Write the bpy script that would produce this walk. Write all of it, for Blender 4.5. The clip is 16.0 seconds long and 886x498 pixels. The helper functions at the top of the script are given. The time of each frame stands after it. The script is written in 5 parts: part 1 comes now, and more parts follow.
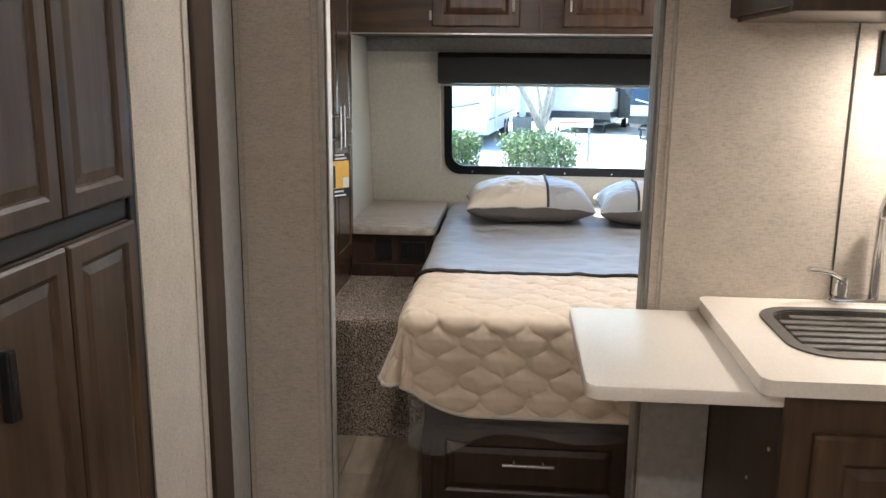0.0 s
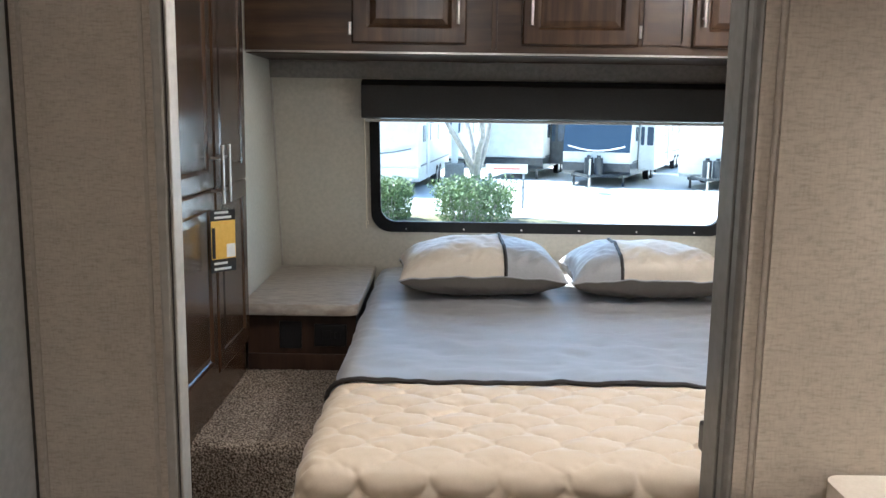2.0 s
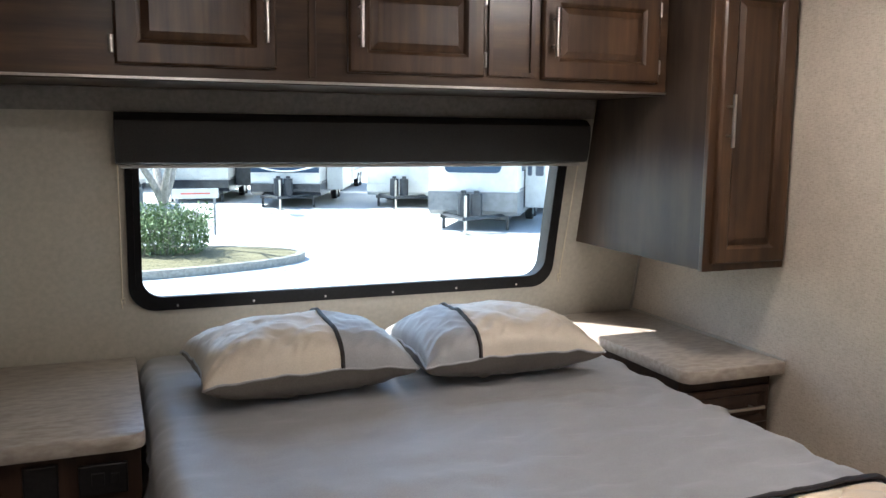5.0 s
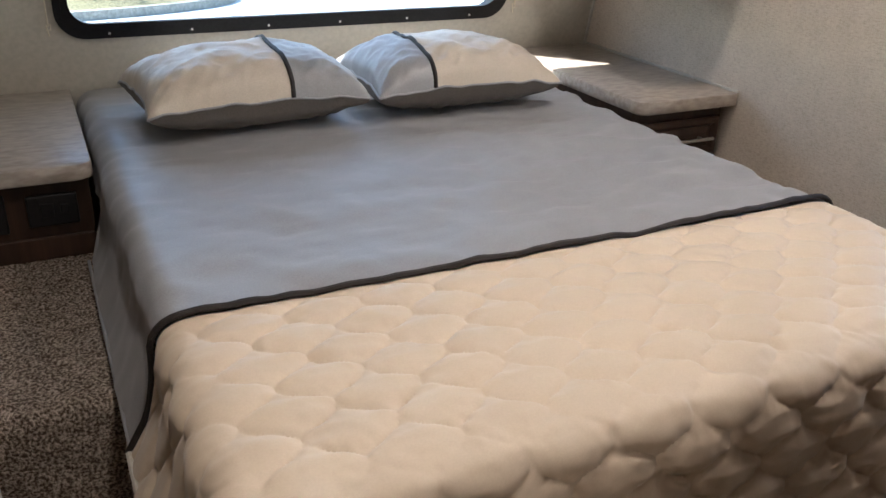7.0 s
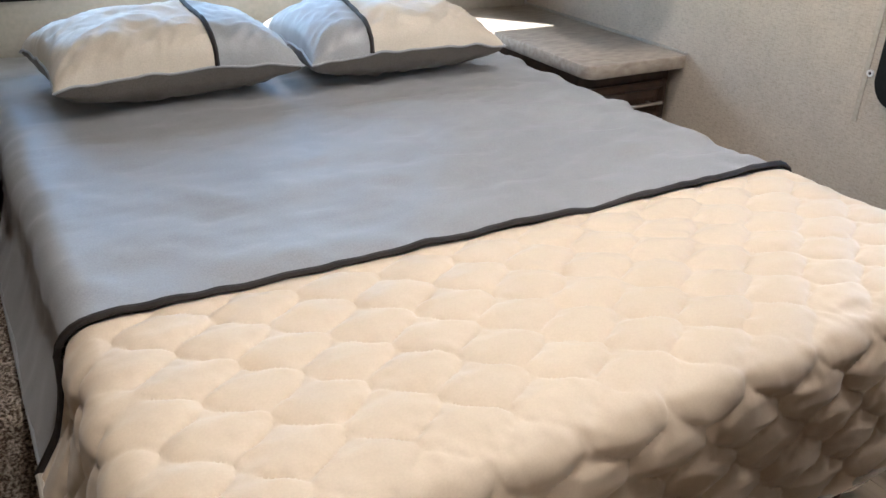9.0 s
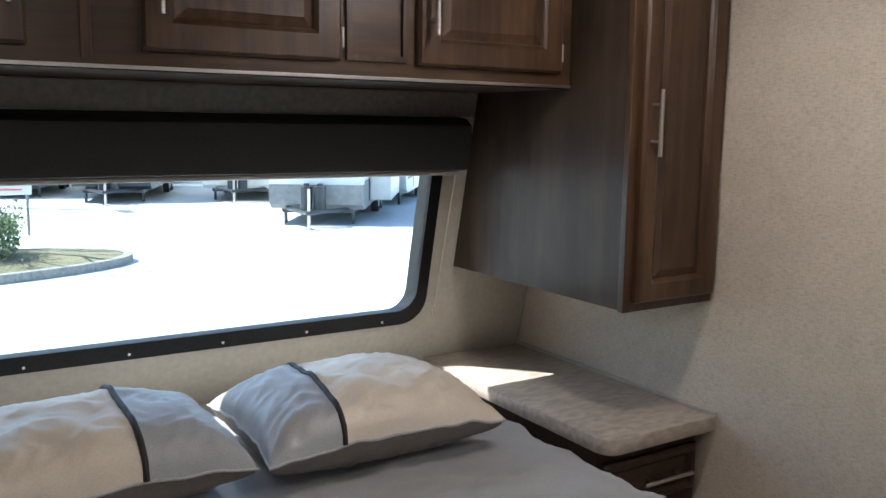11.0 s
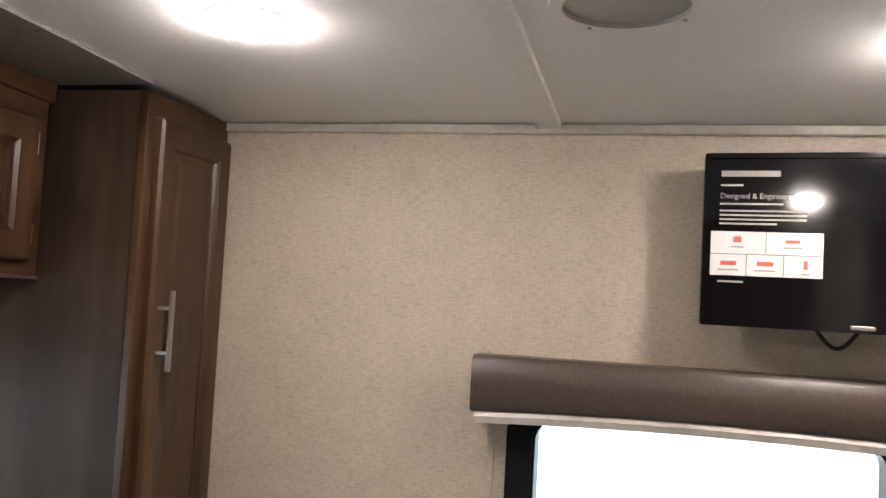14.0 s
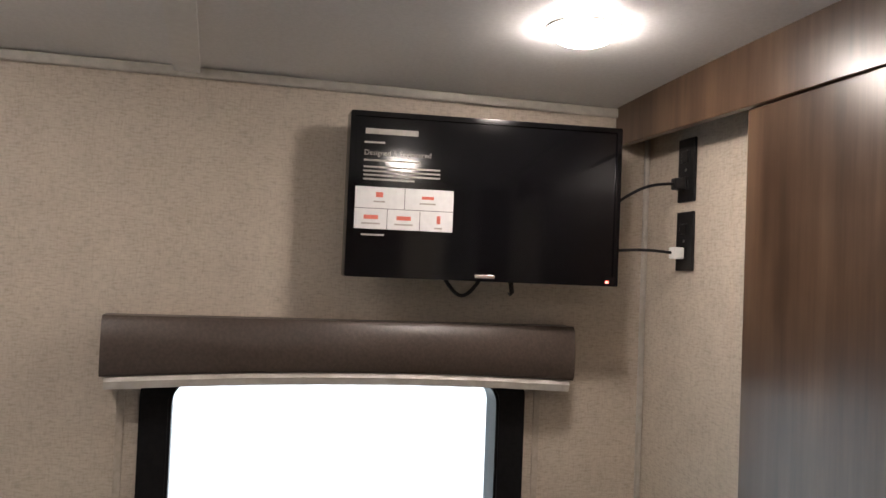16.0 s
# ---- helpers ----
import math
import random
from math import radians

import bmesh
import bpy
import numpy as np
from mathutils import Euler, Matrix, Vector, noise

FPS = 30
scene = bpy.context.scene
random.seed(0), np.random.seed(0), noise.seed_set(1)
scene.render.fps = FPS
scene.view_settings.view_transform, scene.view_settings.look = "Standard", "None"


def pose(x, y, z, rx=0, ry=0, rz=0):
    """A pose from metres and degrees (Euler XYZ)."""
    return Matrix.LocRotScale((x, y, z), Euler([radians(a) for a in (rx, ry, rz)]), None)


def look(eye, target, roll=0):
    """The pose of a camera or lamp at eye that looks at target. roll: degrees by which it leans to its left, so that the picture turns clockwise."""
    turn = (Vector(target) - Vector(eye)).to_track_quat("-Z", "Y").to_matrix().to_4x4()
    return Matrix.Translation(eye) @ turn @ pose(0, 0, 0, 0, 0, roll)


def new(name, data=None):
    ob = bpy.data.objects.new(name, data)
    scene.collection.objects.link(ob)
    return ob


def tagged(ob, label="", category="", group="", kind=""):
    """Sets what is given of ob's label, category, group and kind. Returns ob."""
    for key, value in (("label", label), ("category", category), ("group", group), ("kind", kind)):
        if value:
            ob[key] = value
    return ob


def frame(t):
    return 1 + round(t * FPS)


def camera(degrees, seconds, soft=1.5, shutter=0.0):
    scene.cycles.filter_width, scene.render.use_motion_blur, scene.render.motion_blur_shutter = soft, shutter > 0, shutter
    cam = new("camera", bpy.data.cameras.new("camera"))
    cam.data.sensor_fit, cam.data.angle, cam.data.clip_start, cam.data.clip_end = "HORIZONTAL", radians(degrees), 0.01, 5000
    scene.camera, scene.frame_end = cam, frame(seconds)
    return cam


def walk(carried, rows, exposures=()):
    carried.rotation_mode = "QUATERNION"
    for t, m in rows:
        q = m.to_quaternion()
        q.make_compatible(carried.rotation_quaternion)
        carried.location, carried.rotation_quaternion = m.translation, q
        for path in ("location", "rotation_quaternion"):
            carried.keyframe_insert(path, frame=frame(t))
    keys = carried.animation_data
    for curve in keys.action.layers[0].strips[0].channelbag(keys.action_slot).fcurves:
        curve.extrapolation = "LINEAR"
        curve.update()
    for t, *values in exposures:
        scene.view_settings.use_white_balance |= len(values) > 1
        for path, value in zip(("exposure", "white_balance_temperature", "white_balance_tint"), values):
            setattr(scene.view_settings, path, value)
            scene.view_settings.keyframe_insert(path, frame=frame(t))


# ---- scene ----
cam = camera(55.3, 16.0)
PATH = [
    (0, (0.457, 0.275, 1.488), (0.296, 2.222, 1.062), 0.6),
    (0.5, (0.424, 0.526, 1.455), (0.293, 2.48, 1.046), 1.3),
    (1, (0.408, 0.748, 1.445), (0.346, 2.708, 1.054), 1.4),
    (1.5, (0.406, 0.974, 1.42), (0.393, 2.942, 1.066), 0.9),
    (2, (0.4, 1.215, 1.42), (0.397, 3.19, 1.102), 0.8),
    (2.5, (0.313, 1.356, 1.418), (0.424, 3.332, 1.127), 0.9),
    (3, (0.162, 1.526, 1.431), (0.504, 3.477, 1.155), 0.5),
    (3.2, (0.146, 1.582, 1.45), (0.54, 3.524, 1.177), 0.3),
    (5.3, (0.029, 1.98, 1.492), (0.784, 3.811, 1.211), 0.5),
    (5.5, (0.026, 1.984, 1.487), (0.788, 3.797, 1.125), 0.8),
    (6, (0.028, 1.997, 1.464), (0.803, 3.755, 0.907), 1.2),
    (6.5, (0.02, 1.998, 1.444), (0.809, 3.702, 0.756), 1.4),
    (7, (0.014, 2.008, 1.422), (0.816, 3.643, 0.595), 1.6),
    (7.5, (0.008, 2.023, 1.395), (0.806, 3.553, 0.384), 1.8),
    (8, (0.003, 2.032, 1.383), (0.815, 3.485, 0.275), 2.0),
    (8.5, (0.007, 2.058, 1.382), (0.871, 3.524, 0.332), 2.3),
    (9, (0.064, 2.135, 1.394), (0.98, 3.669, 0.496), 2.1),
    (9.5, (0.167, 2.253, 1.416), (1.082, 3.885, 0.708), 1.8),
    (10, (0.219, 2.378, 1.442), (1.136, 4.077, 0.922), 1.6),
    (10.2, (0.244, 2.428, 1.453), (1.16, 4.147, 0.997), 1.2),
    (11.4, (0.285, 2.665, 1.56), (1.42, 4.279, 1.36), 0.6),
    (12.3, (0.314, 2.86, 1.582), (1.616, 4.378, 1.636), 0.1),
    (12.5, (0.315, 2.872, 1.584), (1.689, 4.324, 1.658), 0.6),
    (13, (0.317, 2.941, 1.594), (1.904, 4.154, 1.689), 2.2),
    (13.5, (0.308, 3.035, 1.606), (2.113, 3.888, 1.727), 2.6),
    (14, (0.296, 3.097, 1.634), (2.235, 3.576, 1.744), 3.1),
    (14.5, (0.294, 3.125, 1.631), (2.284, 3.311, 1.724), 2.9),
    (14.6, (0.302, 3.117, 1.627), (2.294, 3.264, 1.723), 2.8),
    (15, (0.334, 3.098, 1.609), (2.331, 3.086, 1.713), 2.8),
    (15.5, (0.337, 3.153, 1.618), (2.316, 2.875, 1.712), 2.8),
    (16, (0.328, 3.239, 1.613), (2.26, 2.725, 1.679), 2.3),
]
EXPOSURES = ((0, 2.45, 5900, 9), (1, 2.3, 5850, 8), (2, 2.2, 5800, 8), (3, 2.15, 5850, 10), (5.5, 1.72, 6150, 12), (7, 1.9, 6100, 12), (8, 2.2, 6000, 10), (8.7, 2.5, 5750, 8), (9.5, 1.75, 6000, 9), (10.2, 1.3, 5850, 8), (12.5, 2.0, 6300, 15), (14, 1.7, 6400, 14), (16, 1.05, 6500, 15))
walk(cam, [(t, look(eye, target, roll)) for t, eye, target, roll in PATH], EXPOSURES)
SKY, SUN = 0.15, 5.0
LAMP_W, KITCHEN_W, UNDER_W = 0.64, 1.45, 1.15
BUTTON_Y = 3.39
BUTTON_Z = 0.877

# ---- world, sun, lamps ----
SUN_WAY = Vector((0.36, -0.25, -0.615)).normalized()
world = bpy.data.worlds.new("world")
scene.world = world
world.use_nodes = True
wn = world.node_tree
sky = wn.nodes.new("ShaderNodeTexSky")
sky.sky_type = "NISHITA"
sky.sun_disc = False
sky.sun_elevation = math.asin(-SUN_WAY.z)
sky.sun_rotation = math.atan2(-SUN_WAY.x, -SUN_WAY.y)
wn.links.new(sky.outputs["Color"], wn.nodes["Background"].inputs["Color"])
wn.nodes["Background"].inputs["Strength"].default_value = SKY
sun = new("sun", bpy.data.lights.new("sun", "SUN"))
sun.data.energy, sun.data.angle, sun.data.color = SUN, radians(0.5), (1.0, 0.95, 0.87)
sun.matrix_world = look((0, 0, 30), Vector((0, 0, 30)) + SUN_WAY)


def lamp_light(x, y, z, watts, radius=0.06, color=(1.0, 0.88, 0.77)):
    ob = new("lamp_light", bpy.data.lights.new("lamp_light", "AREA"))
    ob.data.shape, ob.data.size = "DISK", radius * 2
    ob.data.energy, ob.data.color = watts, color
    ob.matrix_world = look((x, y, z), (x, y - 0.0001, z - 1))
    return ob


# ---- materials ----
def mat(name, rough=0.6, metal=0.0, spec=0.5):
    m = bpy.data.materials.new(name)
    m.use_nodes = True
    n = m.node_tree.nodes
    b = n["Principled BSDF"]
    b.inputs["Roughness"].default_value = rough
    b.inputs["Metallic"].default_value = metal
    b.inputs["Specular IOR Level"].default_value = spec
    return m, m.node_tree, b


def coords(nt, scale=(1, 1, 1), random_shift=False):
    geo = nt.nodes.new("ShaderNodeNewGeometry")
    mp = nt.nodes.new("ShaderNodeMapping")
    mp.inputs["Scale"].default_value = scale
    nt.links.new(geo.outputs["Position"], mp.inputs["Vector"])
    if random_shift:
        oi = nt.nodes.new("ShaderNodeObjectInfo")
        mul = nt.nodes.new("ShaderNodeMath")
        mul.operation = "MULTIPLY"
        mul.inputs[1].default_value = 37.0
        nt.links.new(oi.outputs["Random"], mul.inputs[0])
        nt.links.new(mul.outputs[0], mp.inputs["Location"])
    return mp.outputs["Vector"]


def noise_node(nt, vec, scale, detail=4, rough=0.55):
    n = nt.nodes.new("ShaderNodeTexNoise")
    n.inputs["Scale"].default_value, n.inputs["Detail"].default_value, n.inputs["Roughness"].default_value = scale, detail, rough
    nt.links.new(vec, n.inputs["Vector"])
    return n.outputs["Fac"]


def ramp(nt, fac, stops):
    r = nt.nodes.new("ShaderNodeValToRGB")
    while len(r.color_ramp.elements) < len(stops):
        r.color_ramp.elements.new(0.5)
    for e, (p, c) in zip(r.color_ramp.elements, stops):
        e.position, e.color = p, (*c, 1)
    nt.links.new(fac, r.inputs["Fac"])
    return r.outputs["Color"]


def mixed(nt, a, b, fac=0.5, mode="MIX"):
    m = nt.nodes.new("ShaderNodeMix")
    m.data_type, m.blend_type = "RGBA", mode
    for sock, v in ((m.inputs[0], fac), (m.inputs[6], a), (m.inputs[7], b)):
        if hasattr(v, "is_linked"):
            nt.links.new(v, sock)
        elif isinstance(v, (int, float)):
            sock.default_value = v
        else:
            sock.default_value = (*v, 1)
    return m.outputs[2]


def bump(nt, b, fac, strength=0.3, dist=0.01):
    n = nt.nodes.new("ShaderNodeBump")
    n.inputs["Strength"].default_value, n.inputs["Distance"].default_value = strength, dist
    nt.links.new(fac, n.inputs["Height"])
    nt.links.new(n.outputs["Normal"], b.inputs["Normal"])


def speckled(name, c1, c2, scale, rough=0.6, stretch=(1, 1, 1), bump_s=0.2, bump_d=0.004, detail=4, metal=0.0, spec=0.5, lo=0.35, hi=0.65, big=0.25):
    """Two-scale noise between two colours, with fine relief."""
    m, nt, b = mat(name, rough, metal, spec)
    v = coords(nt, stretch)
    f = noise_node(nt, v, scale, detail)
    col = ramp(nt, f, [(lo, c1), (hi, c2)])
    g = noise_node(nt, coords(nt), 2.3, 3)
    col = mixed(nt, col, mixed(nt, col, (0.55, 0.55, 0.55), 1.0, "MULTIPLY"), mixed(nt, (0, 0, 0), (big, big, big), g))
    nt.links.new(col, b.inputs["Base Color"])
    if bump_s:
        bump(nt, b, f, bump_s, bump_d)
    return m


def wall_vinyl(name, base, dark, light):
    """Printed linen-look vinyl: short crossed threads over a mottled ground."""
    m, nt, b = mat(name, 0.62, 0, 0.35)
    warp = noise_node(nt, coords(nt, (62, 62, 270)), 1.0, 3)
    weft = noise_node(nt, coords(nt, (270, 270, 62)), 1.0, 3)
    mott = noise_node(nt, coords(nt), 16, 4)
    c = ramp(nt, warp, [(0.30, dark), (0.47, base), (0.70, light)])
    c2 = ramp(nt, weft, [(0.30, dark), (0.47, base), (0.72, light)])
    c = mixed(nt, c, c2, 0.4)
    c = mixed(nt, c, ramp(nt, mott, [(0.3, (0.93, 0.93, 0.93)), (0.7, (1.04, 1.04, 1.04))]), 1.0, "MULTIPLY")
    nt.links.new(c, b.inputs["Base Color"])
    bump(nt, b, warp, 0.12, 0.002)
    return m


def wood(name, dark, mid, light, axis=2, rough=0.35, scale=1.0, coat=0.05):
    """Stained wood with grain along one axis."""
    m, nt, b = mat(name, rough, 0.0, 0.38)
    s = [30 * scale] * 3
    s[axis] = 1.7 * scale
    v = coords(nt, tuple(s), True)
    f = noise_node(nt, v, 1.0, 6, 0.62)
    c = ramp(nt, f, [(0.22, dark), (0.5, mid), (0.80, light)])
    gs = [9.0] * 3
    gs[axis] = 3.6
    g = noise_node(nt, coords(nt, tuple(gs), True), 1.0, 3)
    c = mixed(nt, c, ramp(nt, g, [(0.28, (0.60, 0.57, 0.54)), (0.72, (1.34, 1.30, 1.24))]), 1.0, "MULTIPLY")
    nt.links.new(c, b.inputs["Base Color"])
    b.inputs["Coat Weight"].default_value = coat
    b.inputs["Coat Roughness"].default_value = 0.25
    r = ramp(nt, g, [(0.3, (rough * 0.93,) * 3), (0.7, (rough * 1.08,) * 3)])
    nt.links.new(r, b.inputs["Roughness"])
    bump(nt, b, f, 0.07, 0.001)
    return m


WALL = wall_vinyl("wall_vinyl_linen", (0.49, 0.425, 0.350), (0.365, 0.312, 0.252), (0.575, 0.505, 0.422))
SMOOTH = speckled("front_wall_vinyl", (0.46, 0.43, 0.36), (0.52, 0.485, 0.41), 60, 0.5, bump_s=0.04)
CEIL = speckled("ceiling_white_vinyl", (0.75, 0.755, 0.76), (0.81, 0.815, 0.82), 140, 0.45, bump_s=0.1, bump_d=0.002, big=0.1)
WOOD = wood("cabinet_wood_vertical", (0.024, 0.0116, 0.0062), (0.056, 0.0292, 0.0152), (0.106, 0.060, 0.031), 2)
WARDROBE_WOOD = wood("glossy_wardrobe_wood", (0.024, 0.0116, 0.0062), (0.050, 0.0260, 0.0138), (0.088, 0.050, 0.026), 2, 0.20, 1.0, 0.35)
WOOD_X = wood("cabinet_wood_lengthwise", (0.024, 0.0116, 0.0062), (0.056, 0.0292, 0.0152), (0.106, 0.060, 0.031), 0)
WOOD_PANEL = wood("cabinet_side_laminate", (0.036, 0.024, 0.017), (0.052, 0.036, 0.027), (0.070, 0.050, 0.038), 2, 0.40, 0.7)
WOOD_PANEL.node_tree.nodes["Principled BSDF"].inputs["Specular IOR Level"].default_value = 0.16
WOOD_DARK = wood("dark_base_wood", (0.018, 0.009, 0.006), (0.035, 0.018, 0.011), (0.06, 0.032, 0.02), 2, 0.4)
BARN = wood("barn_door_wood", (0.030, 0.017, 0.010), (0.072, 0.043, 0.027), (0.118, 0.076, 0.050), 2, 0.31, 1.0, 0.12)
BARN.node_tree.nodes["Principled BSDF"].inputs["Specular IOR Level"].default_value = 0.5
PANTRY = wood("pantry_wood", (0.032, 0.018, 0.010), (0.064, 0.038, 0.021), (0.104, 0.066, 0.038), 2, 0.42)
PLANK = wood("vinyl_plank", (0.18, 0.145, 0.105), (0.29, 0.24, 0.185), (0.40, 0.34, 0.27), 1, 0.45, 0.5, 0.0)
LAMINATE = speckled("laminate_top", (0.32, 0.268, 0.222), (0.48, 0.418, 0.352), 9, 0.36, (2.5, 6, 6), 0.0, 0.002, 8, big=0.35)
COUNTER = speckled("solid_white_counter", (0.72, 0.655, 0.57), (0.78, 0.715, 0.635), 180, 0.38, bump_s=0.0, big=0.06)
TRIM = speckled("pale_trim", (0.40, 0.37, 0.325), (0.47, 0.44, 0.39), 50, 0.4, bump_s=0.03)
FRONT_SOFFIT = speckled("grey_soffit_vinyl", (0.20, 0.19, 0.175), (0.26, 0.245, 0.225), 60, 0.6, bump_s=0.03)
GREY_TRIM = speckled("grey_trim", (0.36, 0.34, 0.31), (0.42, 0.40, 0.37), 50, 0.45, bump_s=0.03)
JAMB = speckled("dark_grey_jamb_plastic", (0.15, 0.138, 0.122), (0.19, 0.176, 0.158), 50, 0.45, bump_s=0.03)
BATTEN = speckled("vinyl_batten", (0.42, 0.365, 0.30), (0.50, 0.44, 0.37), 90, 0.5, bump_s=0.05)
SEAM = speckled("dark_seam", (0.02, 0.018, 0.016), (0.04, 0.036, 0.03), 60, 0.6, bump_s=0.0)
BLACK = speckled("black_plastic", (0.008, 0.008, 0.009), (0.013, 0.013, 0.014), 120, 0.3, bump_s=0.03, spec=0.35)
RUBBER = speckled("window_rubber_black", (0.006, 0.006, 0.007), (0.010, 0.010, 0.011), 90, 0.42, bump_s=0.03, spec=0.2)
METAL = speckled("brushed_nickel", (0.55, 0.52, 0.48), (0.66, 0.63, 0.59), 80, 0.28, (1, 1, 8), 0.03, metal=1.0)
CHROME = speckled("chrome", (0.72, 0.72, 0.73), (0.8, 0.8, 0.81), 30, 0.12, bump_s=0.0, metal=1.0)
STEEL_DARK = speckled("dark_sink_composite", (0.075, 0.066, 0.058), (0.105, 0.094, 0.084), 60, 0.5, bump_s=0.04)
LEATHER = speckled("brown_leatherette", (0.060, 0.044, 0.036), (0.085, 0.063, 0.052), 160, 0.38, bump_s=0.15, bump_d=0.002)
BLIND = speckled("blind_fabric_dark", (0.013, 0.0115, 0.0105), (0.02, 0.018, 0.0165), 220, 0.75, bump_s=0.1)
SATIN = speckled("satin_trim_fabric", (0.52, 0.49, 0.44), (0.62, 0.59, 0.54), 40, 0.4, bump_s=0.2)
SHEET = speckled("grey_coverlet_fabric", (0.292, 0.288, 0.288), (0.352, 0.348, 0.349), 340, 0.42, bump_s=0.05, bump_d=0.001, big=0.2)
QUILT = speckled("cream_quilt_fabric", (0.685, 0.553, 0.408), (0.72, 0.587, 0.438), 320, 0.45, bump_s=0.04, bump_d=0.001, big=0.1)
# quilt cream again, with bluish window light greyed into its colour
PILLOW_CREAM_COOL_LIT = speckled("cream_pillow_cloth_cool_lit", (0.57, 0.49, 0.39), (0.65, 0.565, 0.455), 320, 0.45, bump_s=0.04, bump_d=0.001, big=0.15)
# pillow undersides: the grey cloth with shade put into a darker colour
SHADED_GREY = speckled("grey_pillow_cloth_shaded", (0.105, 0.088, 0.073), (0.14, 0.120, 0.101), 340, 0.55, bump_s=0.05, bump_d=0.001, big=0.15)
PIPE = speckled("dark_piping", (0.012, 0.008, 0.0065), (0.020, 0.014, 0.011), 200, 0.6, bump_s=0.1)
HEM = speckled("pale_hem_binding", (0.50, 0.45, 0.38), (0.58, 0.53, 0.45), 200, 0.6, bump_s=0.1)
WHITE = speckled("white_plastic", (0.74, 0.74, 0.73), (0.8, 0.8, 0.79), 60, 0.35, bump_s=0.02, big=0.08)
PAPER = speckled("white_paper", (0.72, 0.72, 0.72), (0.78, 0.78, 0.78), 80, 0.5, bump_s=0.0, big=0.05)
YELLOW = speckled("yellow_card", (0.72, 0.42, 0.06), (0.78, 0.48, 0.09), 80, 0.45, bump_s=0.0, big=0.1)
RED = speckled("red_ink", (0.62, 0.13, 0.09), (0.68, 0.17, 0.12), 60, 0.5, bump_s=0.0, big=0.05)
CORD = speckled("cream_cord", (0.62, 0.56, 0.42), (0.7, 0.64, 0.5), 300, 0.6, bump_s=0.1)
SCREEN, _, sb = mat("tv_screen_gloss", 0.08, 0, 0.5)
sb.inputs["Base Color"].default_value = (0.004, 0.004, 0.005, 1)
CARPET = speckled("flecked_carpet", (0.105, 0.076, 0.055), (0.62, 0.51, 0.405), 170, 0.95, bump_s=0.9, bump_d=0.012, detail=2, spec=0.1, lo=0.40, hi=0.66)
GLASS, nt_, gb = mat("window_glass", 0.0)
gb.inputs["Transmission Weight"].default_value = 1.0
gb.inputs["IOR"].default_value = 1.02
gb.inputs["Base Color"].default_value = (0.86, 0.99, 0.99, 1)
FILM_P, nt_, gb = mat("clear_plastic_film", 0.07)
gb.inputs["Transmission Weight"].default_value = 0.9
gb.inputs["IOR"].default_value = 1.3
LAMP, nt_, lb = mat("lamp_diffuser", 0.4)
lb.inputs["Emission Color"].default_value = (1.0, 0.9, 0.8, 1)
lb.inputs["Emission Strength"].default_value = 45.0
LED, nt_, lb = mat("red_led", 0.4)
lb.inputs["Emission Color"].default_value = (1.0, 0.05, 0.03, 1)
lb.inputs["Emission Strength"].default_value = 3.0
ASPHALT = speckled("sunlit_concrete_lot", (0.50, 0.50, 0.495), (0.60, 0.60, 0.59), 14, 0.85, bump_s=0.1, detail=8)
KERB = speckled("kerb_concrete", (0.22, 0.21, 0.19), (0.32, 0.31, 0.28), 20, 0.85, bump_s=0.2)
SOIL = speckled("island_mulch", (0.10, 0.085, 0.045), (0.24, 0.21, 0.12), 26, 0.95, bump_s=0.6, bump_d=0.03)
LEAF = speckled("shrub_leaf", (0.09, 0.14, 0.045), (0.20, 0.26, 0.11), 9, 0.5, bump_s=0.0)
BARK = speckled("pale_bark", (0.26, 0.23, 0.20), (0.42, 0.38, 0.34), 22, 0.8, (1, 1, 0.4), 0.3, 0.01)
GEL = speckled("trailer_white_gelcoat", (0.56, 0.56, 0.535), (0.64, 0.64, 0.615), 4, 0.3, bump_s=0.0, big=0.1)
TRAILER_GREY = speckled("trailer_grey_skirt", (0.16, 0.165, 0.17), (0.22, 0.225, 0.23), 6, 0.4, bump_s=0.0)
TRAILER_DARK = speckled("trailer_dark_panel", (0.02, 0.024, 0.03), (0.04, 0.046, 0.055), 6, 0.3, bump_s=0.0)
TINT, _, tb = mat("tinted_trailer_glass", 0.08)
tb.inputs["Base Color"].default_value = (0.03, 0.05, 0.08, 1)
TYRE = speckled("tyre_rubber", (0.015, 0.015, 0.015), (0.03, 0.03, 0.03), 30, 0.8, bump_s=0.1)

for m_ in (SHEET, QUILT):
    m_.node_tree.nodes["Principled BSDF"].inputs["Sheen Weight"].default_value = 0.2
    m_.node_tree.nodes["Principled BSDF"].inputs["Sheen Roughness"].default_value = 0.4

# ---- mesh helpers ----
ORIGIN = {}


def link_mesh(name, bm, material, smooth=False):
    bmesh.ops.recalc_face_normals(bm, faces=bm.faces)
    lo = Vector([min(v.co[i] for v in bm.verts) for i in range(3)])
    hi = Vector([max(v.co[i] for v in bm.verts) for i in range(3)])
    base = Vector(((lo.x + hi.x) / 2, (lo.y + hi.y) / 2, lo.z))
    bmesh.ops.translate(bm, vec=-base, verts=bm.verts)
    me = bpy.data.meshes.new(name)
    if smooth:
        for f in bm.faces:
            f.smooth = True
        for e in bm.edges:
            if len(e.link_faces) == 2 and e.calc_face_angle(0) > 0.7:
                e.smooth = False
    bm.to_mesh(me)
    bm.free()
    me.materials.append(material)
    ob = new(name, me)
    ob.location = base
    ORIGIN[ob.name] = base
    return ob


